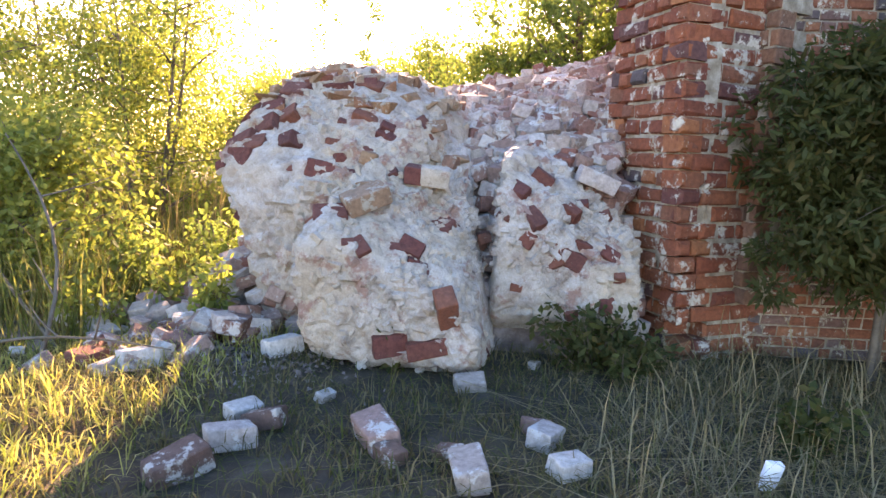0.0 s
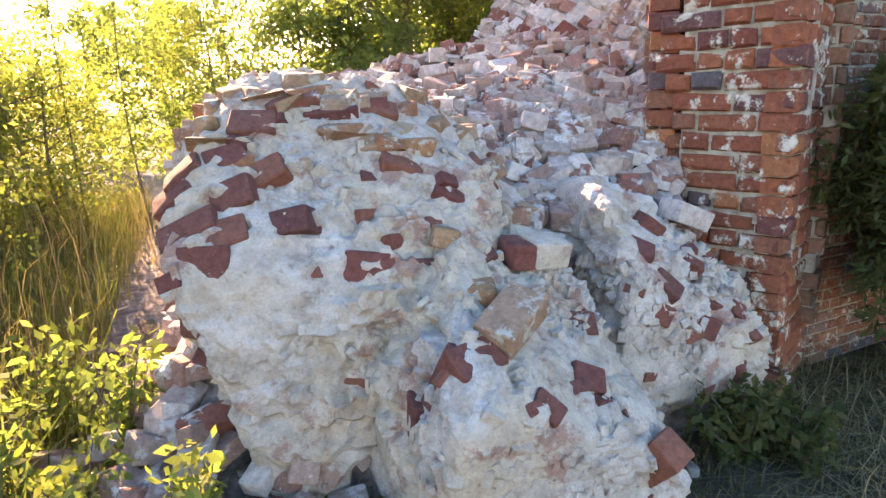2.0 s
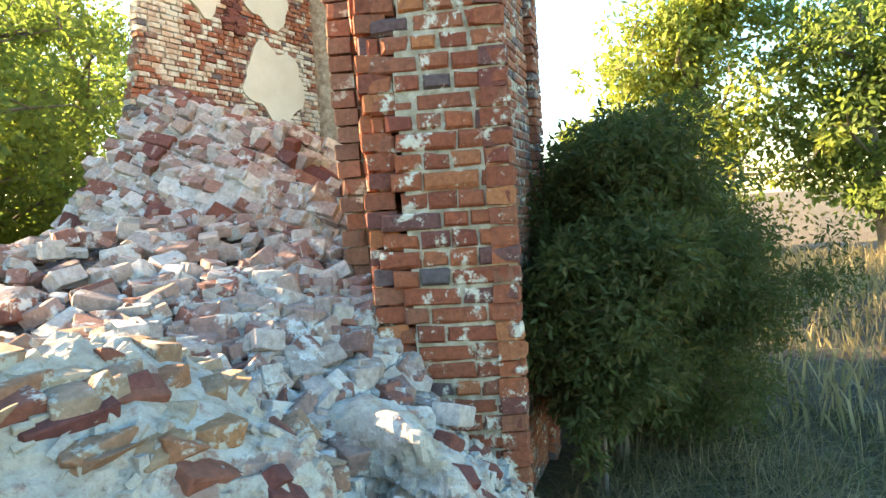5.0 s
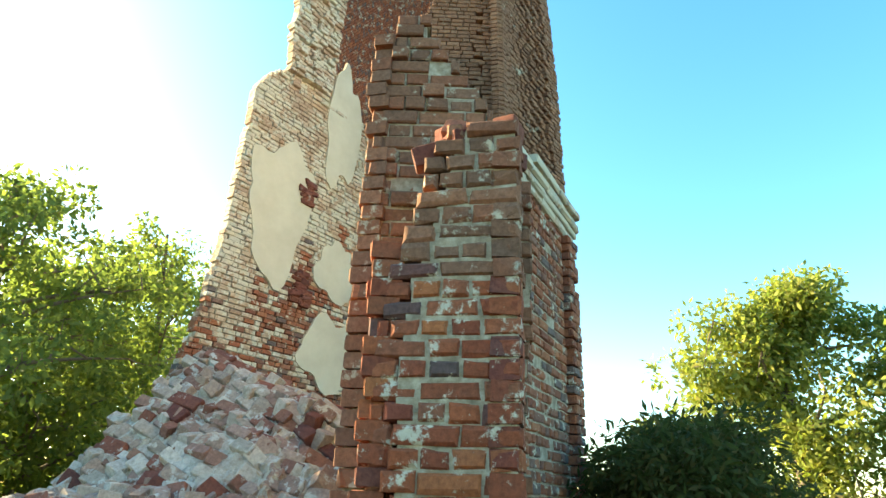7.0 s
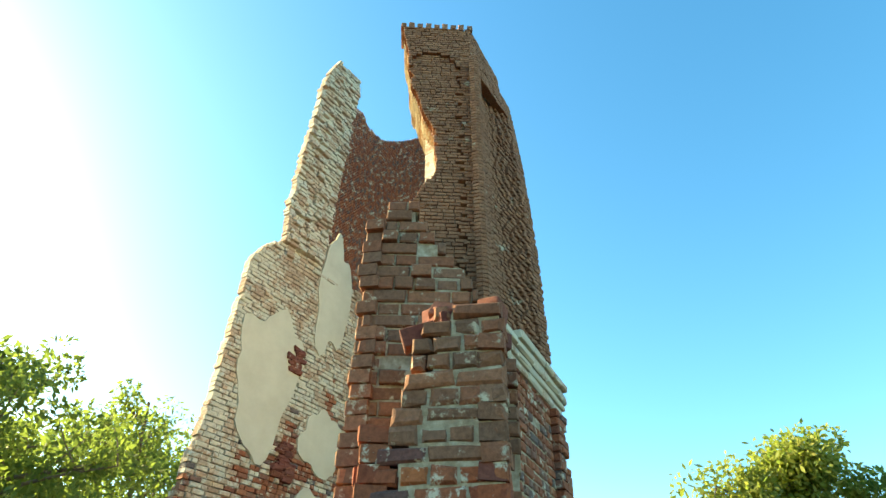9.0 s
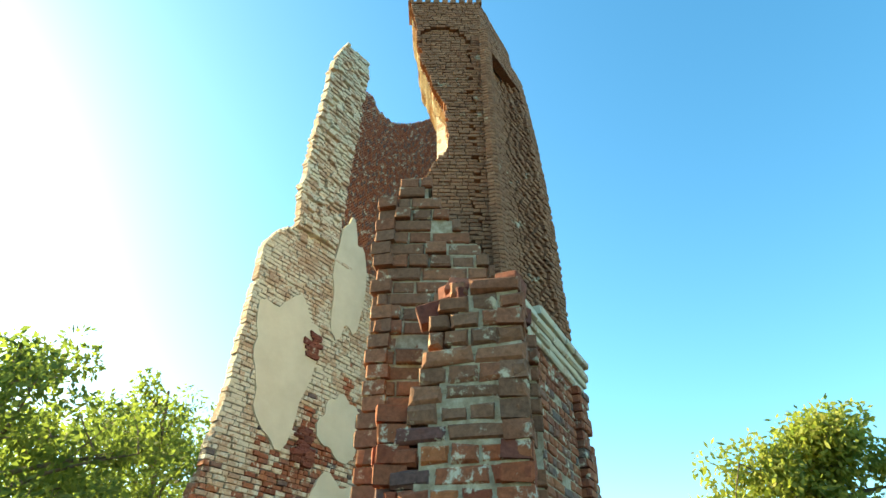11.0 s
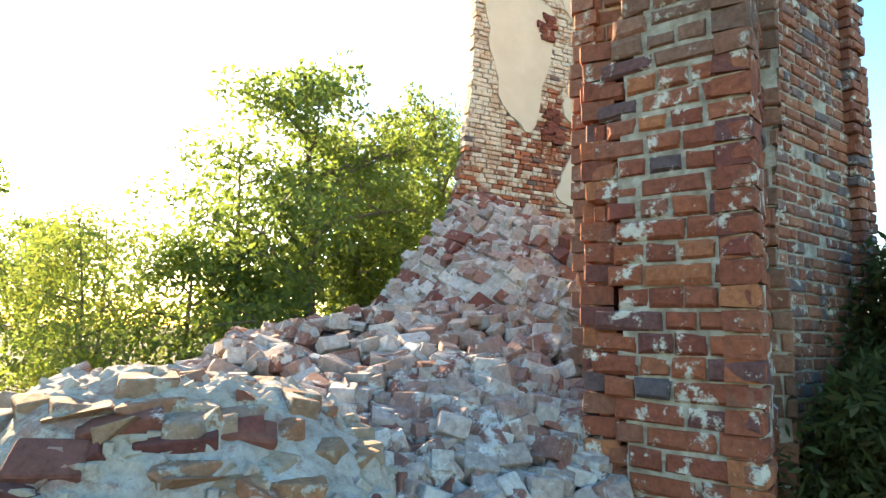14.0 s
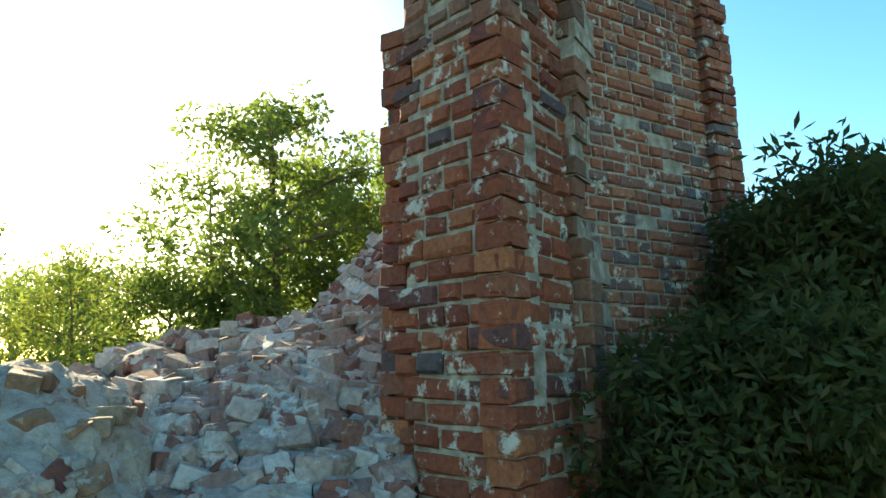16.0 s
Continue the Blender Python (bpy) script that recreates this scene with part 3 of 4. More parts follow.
def masonry_lump(name, label, centre, cuts, seed, set_bricks=(), courses=None, strewn=0, crest=0, step=0.065, round_=13.0, grit=1700):
    """A fallen lump of wall: a body broken along planes (normal, a point on it), with bricks sitting in it.
    set_bricks: (x, y, z, length, tilt) on the body's skin; courses: (way out, tilt, spacing, share) for laid rows; strewn: bricks at random."""
    c0 = Vector(centre)
    planes = []
    for nor, at in cuts:
        nor = Vector(nor).normalized()
        planes.append((nor, max(0.05, nor.dot(Vector(at) - c0))))
    bm = bmesh.new()
    bmesh.ops.create_icosphere(bm, subdivisions=6, radius=1.0)
    for v in bm.verts:
        p = v.co.normalized()
        total = sum((max(0.0, n.dot(p)) / d) ** round_ for n, d in planes)
        r = total ** (-1 / round_)
        k = 1 + 0.05 * noise.noise(p * 2.1 + Vector((seed, 0, 0))) + 0.03 * noise.noise(p * 5.3 + Vector((0, seed, 0)))
        v.co = p * r * k
    bm.normal_update()
    for v in bm.verts:
        # brick-sized steps in courses, broken by cracks and grit
        q = v.co + 0.05 * Vector((noise.noise(v.co * 4), noise.noise(v.co * 4 + Vector((9, 0, 0))), noise.noise(v.co * 4 + Vector((0, 9, 0)))))
        row = math.floor(q.z / 0.1)
        cell = (math.floor(q.x / 0.23 + 0.5 * (row % 2)), math.floor(q.y / 0.13), row)
        h = math.sin(cell[0] * 12.99 + cell[1] * 78.23 + cell[2] * 37.7 + seed) * 43758.5
        h -= math.floor(h)
        worn = max(0.0, min(1.0, 0.35 + 2.4 * noise.noise(v.co * 1.9 + Vector((0, 0, seed)))))
        f, pts = noise.voronoi(v.co * 9 + Vector((seed, 0, 0)))
        crack = -0.022 * max(0.0, 1 - (f[1] - f[0]) / 0.08) * (noise.noise(v.co * 2.5 + Vector((seed, 3, 0))) > 0.12)
        _, p2 = noise.voronoi(v.co * 23 + Vector((0, seed, 0)))
        t1, t2 = noise.cell_vector(pts[0] * 7.3), noise.cell_vector(p2[0] * 7.3)
        half = Vector((0.5, 0.5, 0.5))
        facet = 0.04 * (t1 - half).dot(v.co * 9 + Vector((seed, 0, 0)) - pts[0]) + 0.022 * (t2 - half).dot(v.co * 23 + Vector((0, seed, 0)) - p2[0])
        fine = 0.011 * noise.fractal(v.co * 13, 0.7, 2.2, 4) + facet * (0.35 + worn)
        v.co = v.co + v.normal * (step * (h - 0.5) * worn + crack + fine)
    me = bpy.data.meshes.new("lump_body")
    bm.normal_update()
    bm.to_mesh(me)
    me.materials.append(M_LIME)
    thing = tagged(new(name), label, "masonry")
    thing.matrix_world = Matrix.Translation(c0)
    part_of("body", me, thing)
    skin = mathutils_bvh(bm)
    rng = random.Random(seed)

    def seat(mesh, hit, nor, along, deep, loose=5.0, scale=1.0):
        u = (along - nor * along.dot(nor)).normalized()
        t = Matrix((u, -nor, u.cross(-nor))).transposed().to_4x4()
        part_of("brick", mesh, thing).matrix_basis = Matrix.Translation(hit - nor * deep) @ t @ pose(0, 0, 0, rng.gauss(0, loose), rng.gauss(0, loose), rng.gauss(0, loose)) @ Matrix.Scale(scale, 4)

    for x, y, z, ln, tilt in set_bricks:
        hit, nor, _, _ = skin.find_nearest(Vector((x, y, z)) - c0)
        nor = nor.lerp((hit - Vector((0, 0, -0.1))).normalized(), 0.5).normalized()
        along = Vector((math.cos(radians(tilt)), 0, math.sin(radians(tilt))))
        seat(rng.choice(CHUNK_BRICKS[0.25 if ln > 0.19 else 0.13]), hit, nor, along, 0.06 * ln / (0.24 if ln > 0.19 else 0.15) - rng.uniform(0.0, 0.012), 4.0, ln / (0.24 if ln > 0.19 else 0.15))
    for out, tilt, spacing, share in courses or ():
        out = Vector(out).normalized()
        a = out.cross(UP).normalized() * -1
        b = out.cross(a)
        b = b if b.z > 0 else -b
        ca, sa = math.cos(radians(tilt)), math.sin(radians(tilt))
        a, b = a * ca + b * sa, b * ca - a * sa
        row = -1.3
        while row < 1.3:
            x = -1.3 + rng.uniform(0, 0.2)
            while x < 1.3:
                ln = rng.choice((0.12, 0.15, 0.2, 0.23))
                hit, nor, _, _ = skin.ray_cast(out * 3 + a * x + b * row, -out)
                if hit is not None and nor.dot(out) > 0.25 and rng.random() < share:
                    mesh = rng.choice(LUMPS) if rng.random() < 0.95 else rng.choice(CHUNK_BRICKS[0.25 if ln > 0.17 else 0.13])
                    seat(mesh, hit, out.lerp(nor, 0.35).normalized(), a, rng.uniform(0.0, 0.045), 6.0, rng.uniform(0.85, 1.15))
                x += ln + 0.015
            row += spacing
    made = 0
    while made < strewn:
        o = Vector((rng.gauss(0, 1), rng.gauss(-0.5, 1), rng.gauss(0.3, 0.8))).normalized()
        hit, nor, _, _ = skin.ray_cast(o * 3, -o)
        if hit is not None:
            seat(rng.choice(CHUNK_BRICKS[rng.choice((0.25, 0.13, 0.13))]), hit, nor, Vector((1, 0.1, rng.gauss(0, 0.15))), 0.022, 8.0, rng.uniform(0.22, 0.55))
        made += 1
    # weathered bricks broken off flat along the crest, low sun's warmth in their tan
    for k in range(crest):
        x, y = rng.uniform(-0.55, 0.6), rng.uniform(-0.3, 0.45)
        hit, nor, _, _ = skin.ray_cast(Vector((x, y, 3)), Vector((0, 0, -1)))
        if hit is not None and nor.z > 0.4 and y > -0.42 + 0.2 * abs(x):
            part_of("brick", rng.choice(CREST_BRICKS), thing).matrix_basis = Matrix.Translation(hit - Vector((0, 0, rng.uniform(0.015, 0.04)))) @ pose(0, 0, 0, rng.gauss(0, 9), rng.gauss(0, 9), rng.choice((0, 90)) + rng.gauss(0, 14))
    # grit and flakes sticking to the body
    vs, fs = [], []
    for k in range(grit):
        o = Vector((rng.gauss(0, 1), rng.gauss(-0.3, 1), rng.gauss(0.3, 1))).normalized()
        hit, nor, _, _ = skin.ray_cast(o * 3, -o)
        if hit is None or noise.noise(hit * 3.1 + Vector((seed, 0, 0))) < -0.1:
            continue
        s = 0.005 + 0.03 * rng.random() ** 3
        src = rng.choice(LUMPS)
        t = Matrix.Translation(hit) @ pose(0, 0, 0, rng.uniform(0, 360), rng.uniform(0, 360), 0) @ Matrix.Scale(s / 0.1, 4)
        b0 = len(vs)
        vs += [(t @ p.co)[:] for p in src.vertices]
        fs += [tuple(b0 + i for i in p.vertices) for p in src.polygons]
    part_of("mortar_crust", mesh_of("mortar_crust", vs, fs, [M_LIME]), thing, kind="stuff")
    bm.free()
    return thing


from mathutils import bvhtree


def mathutils_bvh(bm):
    return bvhtree.BVHTree.FromBMesh(bm)


CREST_BRICKS = [lump_mesh("brick", (RNG.uniform(0.12, 0.21), RNG.uniform(0.09, 0.12), RNG.uniform(0.06, 0.085)), M_TAN, RNG, 0.3) for _ in range(8)]
CHUNK_BRICKS = {0.25: [lump_mesh("brick", (0.24, 0.12, 0.1), M_BRICK, RNG, 0.07) for _ in range(5)], 0.13: [lump_mesh("brick", (0.15, 0.12, 0.1), M_BRICK, RNG, 0.1) for _ in range(6)]}

masonry_lump("fallen_masonry", "large fallen lump of limey brick masonry, overhanging at its foot", (-1.24, 3.58, 0.80), (
    ((-1, 0, -0.27), (-1.86, 3.5, 1.03)), ((-0.82, -0.1, 0.57), (-1.74, 3.5, 1.25)), ((0.05, 0, 1), (-1.3, 3.7, 1.49)),
    ((0.61, -0.25, 0.79), (-0.86, 3.4, 1.34)), ((1, -0.3, 0.1), (-0.61, 3.4, 0.9)), ((0.73, -0.1, -0.68), (-0.74, 3.4, 0.65)),
    ((0, -0.746, 0.665), (-1.25, 3.14, 1.10)), ((-0.12, -1, -0.12), (-1.25, 2.93, 0.75)), ((0, 1, 0.2), (-1.2, 4.12, 0.8)), ((0, 0, -1), (-1.2, 3.5, -0.1))),
    3, ((-1.47, 3.07, 1.05, 0.2, -2), (-1.62, 3.06, 1.05, 0.15, 14), (-1.5, 3.2, 1.19, 0.15, 8), (-1.53, 3.36, 1.34, 0.17, -8), (-1.62, 3.3, 1.21, 0.14, 16),
        (-1.77, 3.3, 1.2, 0.16, 12), (-1.76, 3.12, 1.06, 0.2, 8), (-1.6, 3.18, 1.12, 0.15, 20), (-1.2, 2.97, 0.88, 0.18, -8), (-1.02, 3.22, 1.2, 0.17, -6),
        (-0.88, 3.18, 1.04, 0.16, -40), (-1.25, 3.38, 1.36, 0.2, -12), (-1.8, 3.28, 1.12, 0.17, 5), (-0.75, 3.3, 1.1, 0.16, -35), (-1.1, 3.4, 1.38, 0.2, -14),
        (-1.7, 3.1, 0.93, 0.16, 4), (-1.72, 3.14, 0.72, 0.16, 0), (-1.38, 3.42, 1.4, 0.2, 4), (-0.98, 3.05, 0.62, 0.22, 62), (-0.92, 3.1, 0.76, 0.14, 55)),
    strewn=46, crest=55)
masonry_lump("fallen_masonry", "fallen lump of pale lime masonry with reddish broken edge", (-0.74, 2.96, 0.42), (
    ((0.06, -1, -0.1), (-0.75, 2.49, 0.4)), ((-1, -0.2, -0.1), (-1.15, 2.6, 0.45)), ((1, 0, 0.25), (-0.36, 2.7, 0.4)),
    ((0.5, -0.62, 1), (-0.75, 2.6, 0.62)), ((-0.75, -0.2, 0.6), (-1.07, 2.6, 0.68)), ((0, -0.7, -0.7), (-0.7, 2.52, 0.1)), ((0, 1, 0), (-0.7, 3.5, 0.4)), ((0, 0, -1), (-0.7, 2.9, 0.0))),
    12, ((-1.08, 2.62, 0.66, 0.2, 50), (-1.0, 2.6, 0.72, 0.16, 40), (-0.82, 2.5, 0.6, 0.1, -60), (-0.42, 2.52, 0.3, 0.22, -70), (-0.5, 2.5, 0.16, 0.2, 6),
         (-0.68, 2.5, 0.14, 0.16, 4), (-0.62, 2.62, 0.6, 0.12, -20), (-1.15, 2.7, 0.5, 0.16, 70), (-0.55, 2.85, 0.68, 0.15, -30)), strewn=14, crest=5, step=0.045, round_=16.0)
masonry_lump("fallen_masonry", "fallen lump with sloping grey mortar layers, leaning on the heap", (0.06, 3.28, 0.52), (
    ((0.05, -1, 0.0), (0.05, 2.98, 0.4)), ((-1, -0.1, 0.05), (-0.29, 3.1, 0.6)), ((0.38, -0.62, 0.62), (0.1, 3.0, 0.62)), ((0.64, 0, 0.77), (0.1, 3.2, 0.9)),
    ((1, -0.1, 0), (0.41, 3.1, 0.4)), ((0, 1, 0), (0, 3.62, 0.5)), ((0, -0.6, -0.8), (0, 3.0, 0.2)), ((0, 0, -1), (0, 3.2, 0.02)), ((0, 0, 1), (0, 3.3, 1.06))),
    25, ((-0.1, 2.99, 0.72, 0.13, -70), (0.0, 2.99, 0.54, 0.14, -60), (0.1, 2.98, 0.52, 0.14, -20), (-0.15, 2.98, 0.62, 0.13, -30), (0.1, 3.05, 0.78, 0.1, -60),
         (0.28, 3.0, 0.56, 0.1, -30), (-0.2, 3.05, 0.85, 0.13, -50), (-0.05, 3.12, 0.95, 0.12, 10), (0.3, 3.0, 0.3, 0.13, 5)), strewn=14, crest=3, step=0.045, round_=16.0)
masonry_lump("leaning_masonry", "tilted mass of broken white and red masonry against the tower", (1.0, 5.55, 1.55), (
    ((-0.75, -0.3, 0.66), (0.55, 5.4, 1.75)), ((0.25, -0.35, 0.9), (1.1, 5.4, 2.52)), ((-0.45, -0.85, 0.25), (0.85, 4.98, 1.6)), ((1, 0, 0), (1.75, 5.5, 1.5)),
    ((0, 1, 0), (1, 6.4, 1.5)), ((-1, 0, 0.1), (0.32, 5.5, 1.4)), ((0, 0, -1), (1, 5.5, 0.6))),
    31, courses=(((-0.5, -0.83, 0.25), -32, 0.092, 0.93), ((-0.7, -0.3, 0.66), -24, 0.1, 0.9), ((0.1, -0.4, 0.9), 0, 0.12, 0.8)), grit=1200)
masonry_lump("leaning_masonry", "low mass of broken masonry among loose rubble", (0.78, 4.85, 1.3), (
    ((-0.7, -0.4, 0.6), (0.5, 4.7, 1.6)), ((0.1, -0.3, 0.95), (0.85, 4.8, 2.0)), ((-0.3, -0.9, 0.2), (0.75, 4.42, 1.5)), ((1, 0, 0), (1.25, 4.8, 1.3)), ((0, 1, 0), (0.8, 5.4, 1.3)), ((0, 0, -1), (0.8, 4.8, 0.5))),
    38, courses=(((-0.35, -0.9, 0.25), -36, 0.095, 0.9), ((-0.6, -0.4, 0.68), -20, 0.11, 0.85)), grit=900)
for k in range(16):
    p = Vector((*PL, 0)).lerp(Vector((*PR, 0)), RNG.uniform(0.35, 0.95)) - PIER_N * RNG.uniform(0.05, 0.3)
    ob = part_of("brick", RNG.choice(CHUNK_BRICKS[0.25] + CHUNK_BRICKS[0.13]), tower, m=Matrix.Translation((p.x, p.y, PIER_TOP - 0.03 + RNG.uniform(-0.06, 0.08))) @ pose(0, 0, 0, RNG.gauss(0, 12), RNG.gauss(0, 12), RNG.uniform(0, 360)))
    ob.matrix_parent_inverse = HOME


# ---- the rubble heap ----
def rubble_heap():
    n = 70
    xs = [-3.2 + 5.4 * i / n for i in range(n + 1)]
    ys = [2.6 + 6.2 * j / n for j in range(n + 1)]
    v = [(x, y, -0.05 + heap(x, y) + 0.05 * noise.noise((x * 5, y * 5, 1.0)) * min(1, heap(x, y) * 3)) for y in ys for x in xs]
    f = [(j * (n + 1) + i, j * (n + 1) + i + 1, (j + 1) * (n + 1) + i + 1, (j + 1) * (n + 1) + i) for j in range(n) for i in range(n)]
    base = tagged(new("rubble_heap"), "sloping heap of broken limed bricks and mortar", "rubble", kind="stuff")
    # Dark base sheet: gap shade between the bricks is in its colour.
    part_of("heap_body", mesh_of("heap_body", v, f, [M_SHADEDUST], smooth=True), base, "lime dust and grit, toned dark as shade in the gaps")
    rng = random.Random(5)
    single, rest = 0, Soup()
    spots = []
    while len(spots) < 2900:
        x, y = (rng.uniform(-2.6, 1.6), rng.uniform(2.9, 8.4)) if len(spots) > 700 else (rng.uniform(-0.7, 0.6), rng.uniform(3.25, 4.4))
        h = heap(x, y)
        if h > 0.12:
            spots.append((y + abs(x) * 0.2, x, y, h))
    spots.sort()
    vs, fs = [], []
    for k, (_, x, y, h) in enumerate(spots):
        s = rng.choice((0.4, 0.55, 0.7, 0.75, 0.8, 0.85, 0.95, 1.1)) * (1.0 if y < 6 else 1.2)
        m = Matrix.Translation((x, y, h - 0.01 + rng.uniform(0, 0.07))) @ pose(0, 0, 0, rng.gauss(0, 17), rng.gauss(0, 17), rng.uniform(0, 360)) @ Matrix.Scale(s, 4)
        me = rng.choice(LUMPS)
        if k < 300:
            part_of("brick", me, base, m=m)
        else:
            o = len(vs)
            vs += [(m @ p.co)[:] for p in me.vertices]
            fs += [tuple(o + i for i in p.vertices) for p in me.polygons]
    part_of("broken_bricks", mesh_of("broken_bricks", vs, fs, [M_RUBBLE]), base, kind="stuff")
    # grit
    vs, fs = [], []
    for k in range(5000):
        x, y = rng.uniform(-2.7, 1.5), rng.uniform(2.75, 6.0)
        h = heap(x, y)
        if h < 0.06:
            continue
        s, o = rng.uniform(0.008, 0.025), len(vs)
        c = Vector((x, y, h + rng.uniform(-0.01, 0.03)))
        vs += [(c + Vector((rng.uniform(-1, 1), rng.uniform(-1, 1), rng.uniform(-0.7, 0.7))).normalized() * s)[:] for _ in range(4)]
        fs += [(o, o + 1, o + 2), (o, o + 2, o + 3), (o, o + 3, o + 1), (o + 1, o + 3, o + 2)]
    part_of("grit", mesh_of("grit", vs, fs, [M_SHADEDUST]), base, kind="stuff")
    return base


rubble_heap()


for x, y, z, rx, ry, rz, lab, mat in ((-0.65, 3.0, 0.885, 8, 6, 10, "white-limed brick with one red end, resting on masonry", M_RUBBLE), (-0.86, 2.68, 0.78, 14, -22, 34, "tan brick resting on the fallen masonry", M_TAN), (0.3, 3.45, 0.86, 20, 24, -30, "pale limed brick resting on the heap", M_RUBBLE), (0.2, 3.3, 0.9, 5, 20, 10, "pale limed brick resting on the heap", M_RUBBLE)):
    coated = "red end" in lab
    ob = tagged(new("loose_brick", lump_mesh("loose_brick", (0.22, 0.13, 0.09), M_BRICK if coated else mat, RNG, 0.1)), lab, "brick", "loose bricks")
    ob.matrix_basis = pose(x, y, z, rx, ry, rz)
    if coated:
        part_of("lime_coat", lump_mesh("lime_coat", (0.15, 0.136, 0.096), M_LIME, RNG, 0.08), ob, "white lime coat", Matrix.Translation((0.045, 0, 0.004)))


def spill():
    """Broken pieces at the sunny foot of the fallen masonry."""
    base = tagged(new("rubble_spill"), "scattered broken bricks and lime dust beside the fallen masonry", "rubble", kind="stuff")
    rng = random.Random(17)
    k = 0
    while k < 150:
        x, y = rng.gauss(-1.85, 0.35), rng.gauss(2.95, 0.4)
        if x > -1.35 + 0.5 * (y - 2.9) or y < 2.2:
            continue
        s = rng.choice((0.4, 0.6, 0.8, 1.0, 1.15))
        part_of("brick", rng.choice(LUMPS), base, m=Matrix.Translation((x, y, lie(x, y) + max(0, heap(x, y)) + 0.02 + 0.1 * rng.random() * (y > 2.7))) @ pose(0, 0, 0, rng.uniform(-30, 30), rng.uniform(-30, 30), rng.uniform(0, 360)) @ Matrix.Scale(s, 4))
        k += 1
    vs, fs = [], []
    for k in range(1800):
        x, y = rng.gauss(-1.55, 0.3), rng.gauss(2.65, 0.25)
        s, o = rng.uniform(0.006, 0.022), len(vs)
        c = Vector((x, y, lie(x, y) + 0.01))
        vs += [(c + Vector((rng.uniform(-1, 1), rng.uniform(-1, 1), rng.uniform(-0.7, 0.7))).normalized() * s)[:] for _ in range(4)]
        fs += [(o, o + 1, o + 2), (o, o + 2, o + 3), (o, o + 3, o + 1), (o + 1, o + 3, o + 2)]
    part_of("grit", mesh_of("grit", vs, fs, [M_SHADEDUST]), base, kind="stuff")


spill()


# ---- plants ----
def leaf_cloud(rng, clumps, per, size, spread, droop=0.3, slim=0.24):
    """Leaves round the given clump middles (x, y, z, radius): pointed blades of four points."""
    n = len(clumps) * per
    r = np.random.RandomState(rng.randrange(1 << 30))
    cl = np.repeat(np.array(clumps), per, 0)
    off = r.normal(size=(n, 3))
    off /= np.linalg.norm(off, axis=1)[:, None]
    c = cl[:, :3] + off * (r.uniform(0.25, 1, (n, 1)) ** 0.6) * cl[:, 3:4] * (1, 1, spread)
    way = off * 0.6 + r.normal(size=(n, 3)) * 0.7
    way[:, 2] -= droop
    way /= np.linalg.norm(way, axis=1)[:, None]
    side = np.cross(way, r.normal(size=(n, 3)))
    side /= np.linalg.norm(side, axis=1)[:, None]
    s = (size * r.uniform(0.55, 1.3, n))[:, None]
    v = np.stack([c, c + way * s * 0.5 + side * s * slim, c + way * s, c + way * s * 0.5 - side * s * slim], 1).reshape(-1, 3)
    i = np.arange(n)[:, None] * 4
    return v.tolist(), np.hstack([i, i + 1, i + 2, i + 3]).tolist()


def limb(vs, fs, p, q, r0, r1, bend, rng, sides=6, steps=5):
    """A tapered, bent limb from p to q. Returns its middle points."""
    p, q = Vector(p), Vector(q)
    mid = Vector((rng.uniform(-1, 1), rng.uniform(-1, 1), rng.uniform(-0.3, 0.6))) * bend
    o, line = len(vs), []
    ax = (q - p).normalized()
    s = ax.cross(Vector((0.3, 0.9, 0.2))).normalized()
    t = ax.cross(s)
    for k in range(steps + 1):
        f = k / steps
        c = p.lerp(q, f) + mid * math.sin(math.pi * f)
        line.append(c)
        r = r0 + (r1 - r0) * f
        vs += [(c + (s * math.cos(a) + t * math.sin(a)) * r)[:] for a in (2 * math.pi * j / sides for j in range(sides))]
    for k in range(steps):
        for j in range(sides):
            a, b = o + k * sides + j, o + k * sides + (j + 1) % sides
            fs.append((a, b, b + sides, a + sides))
    return line


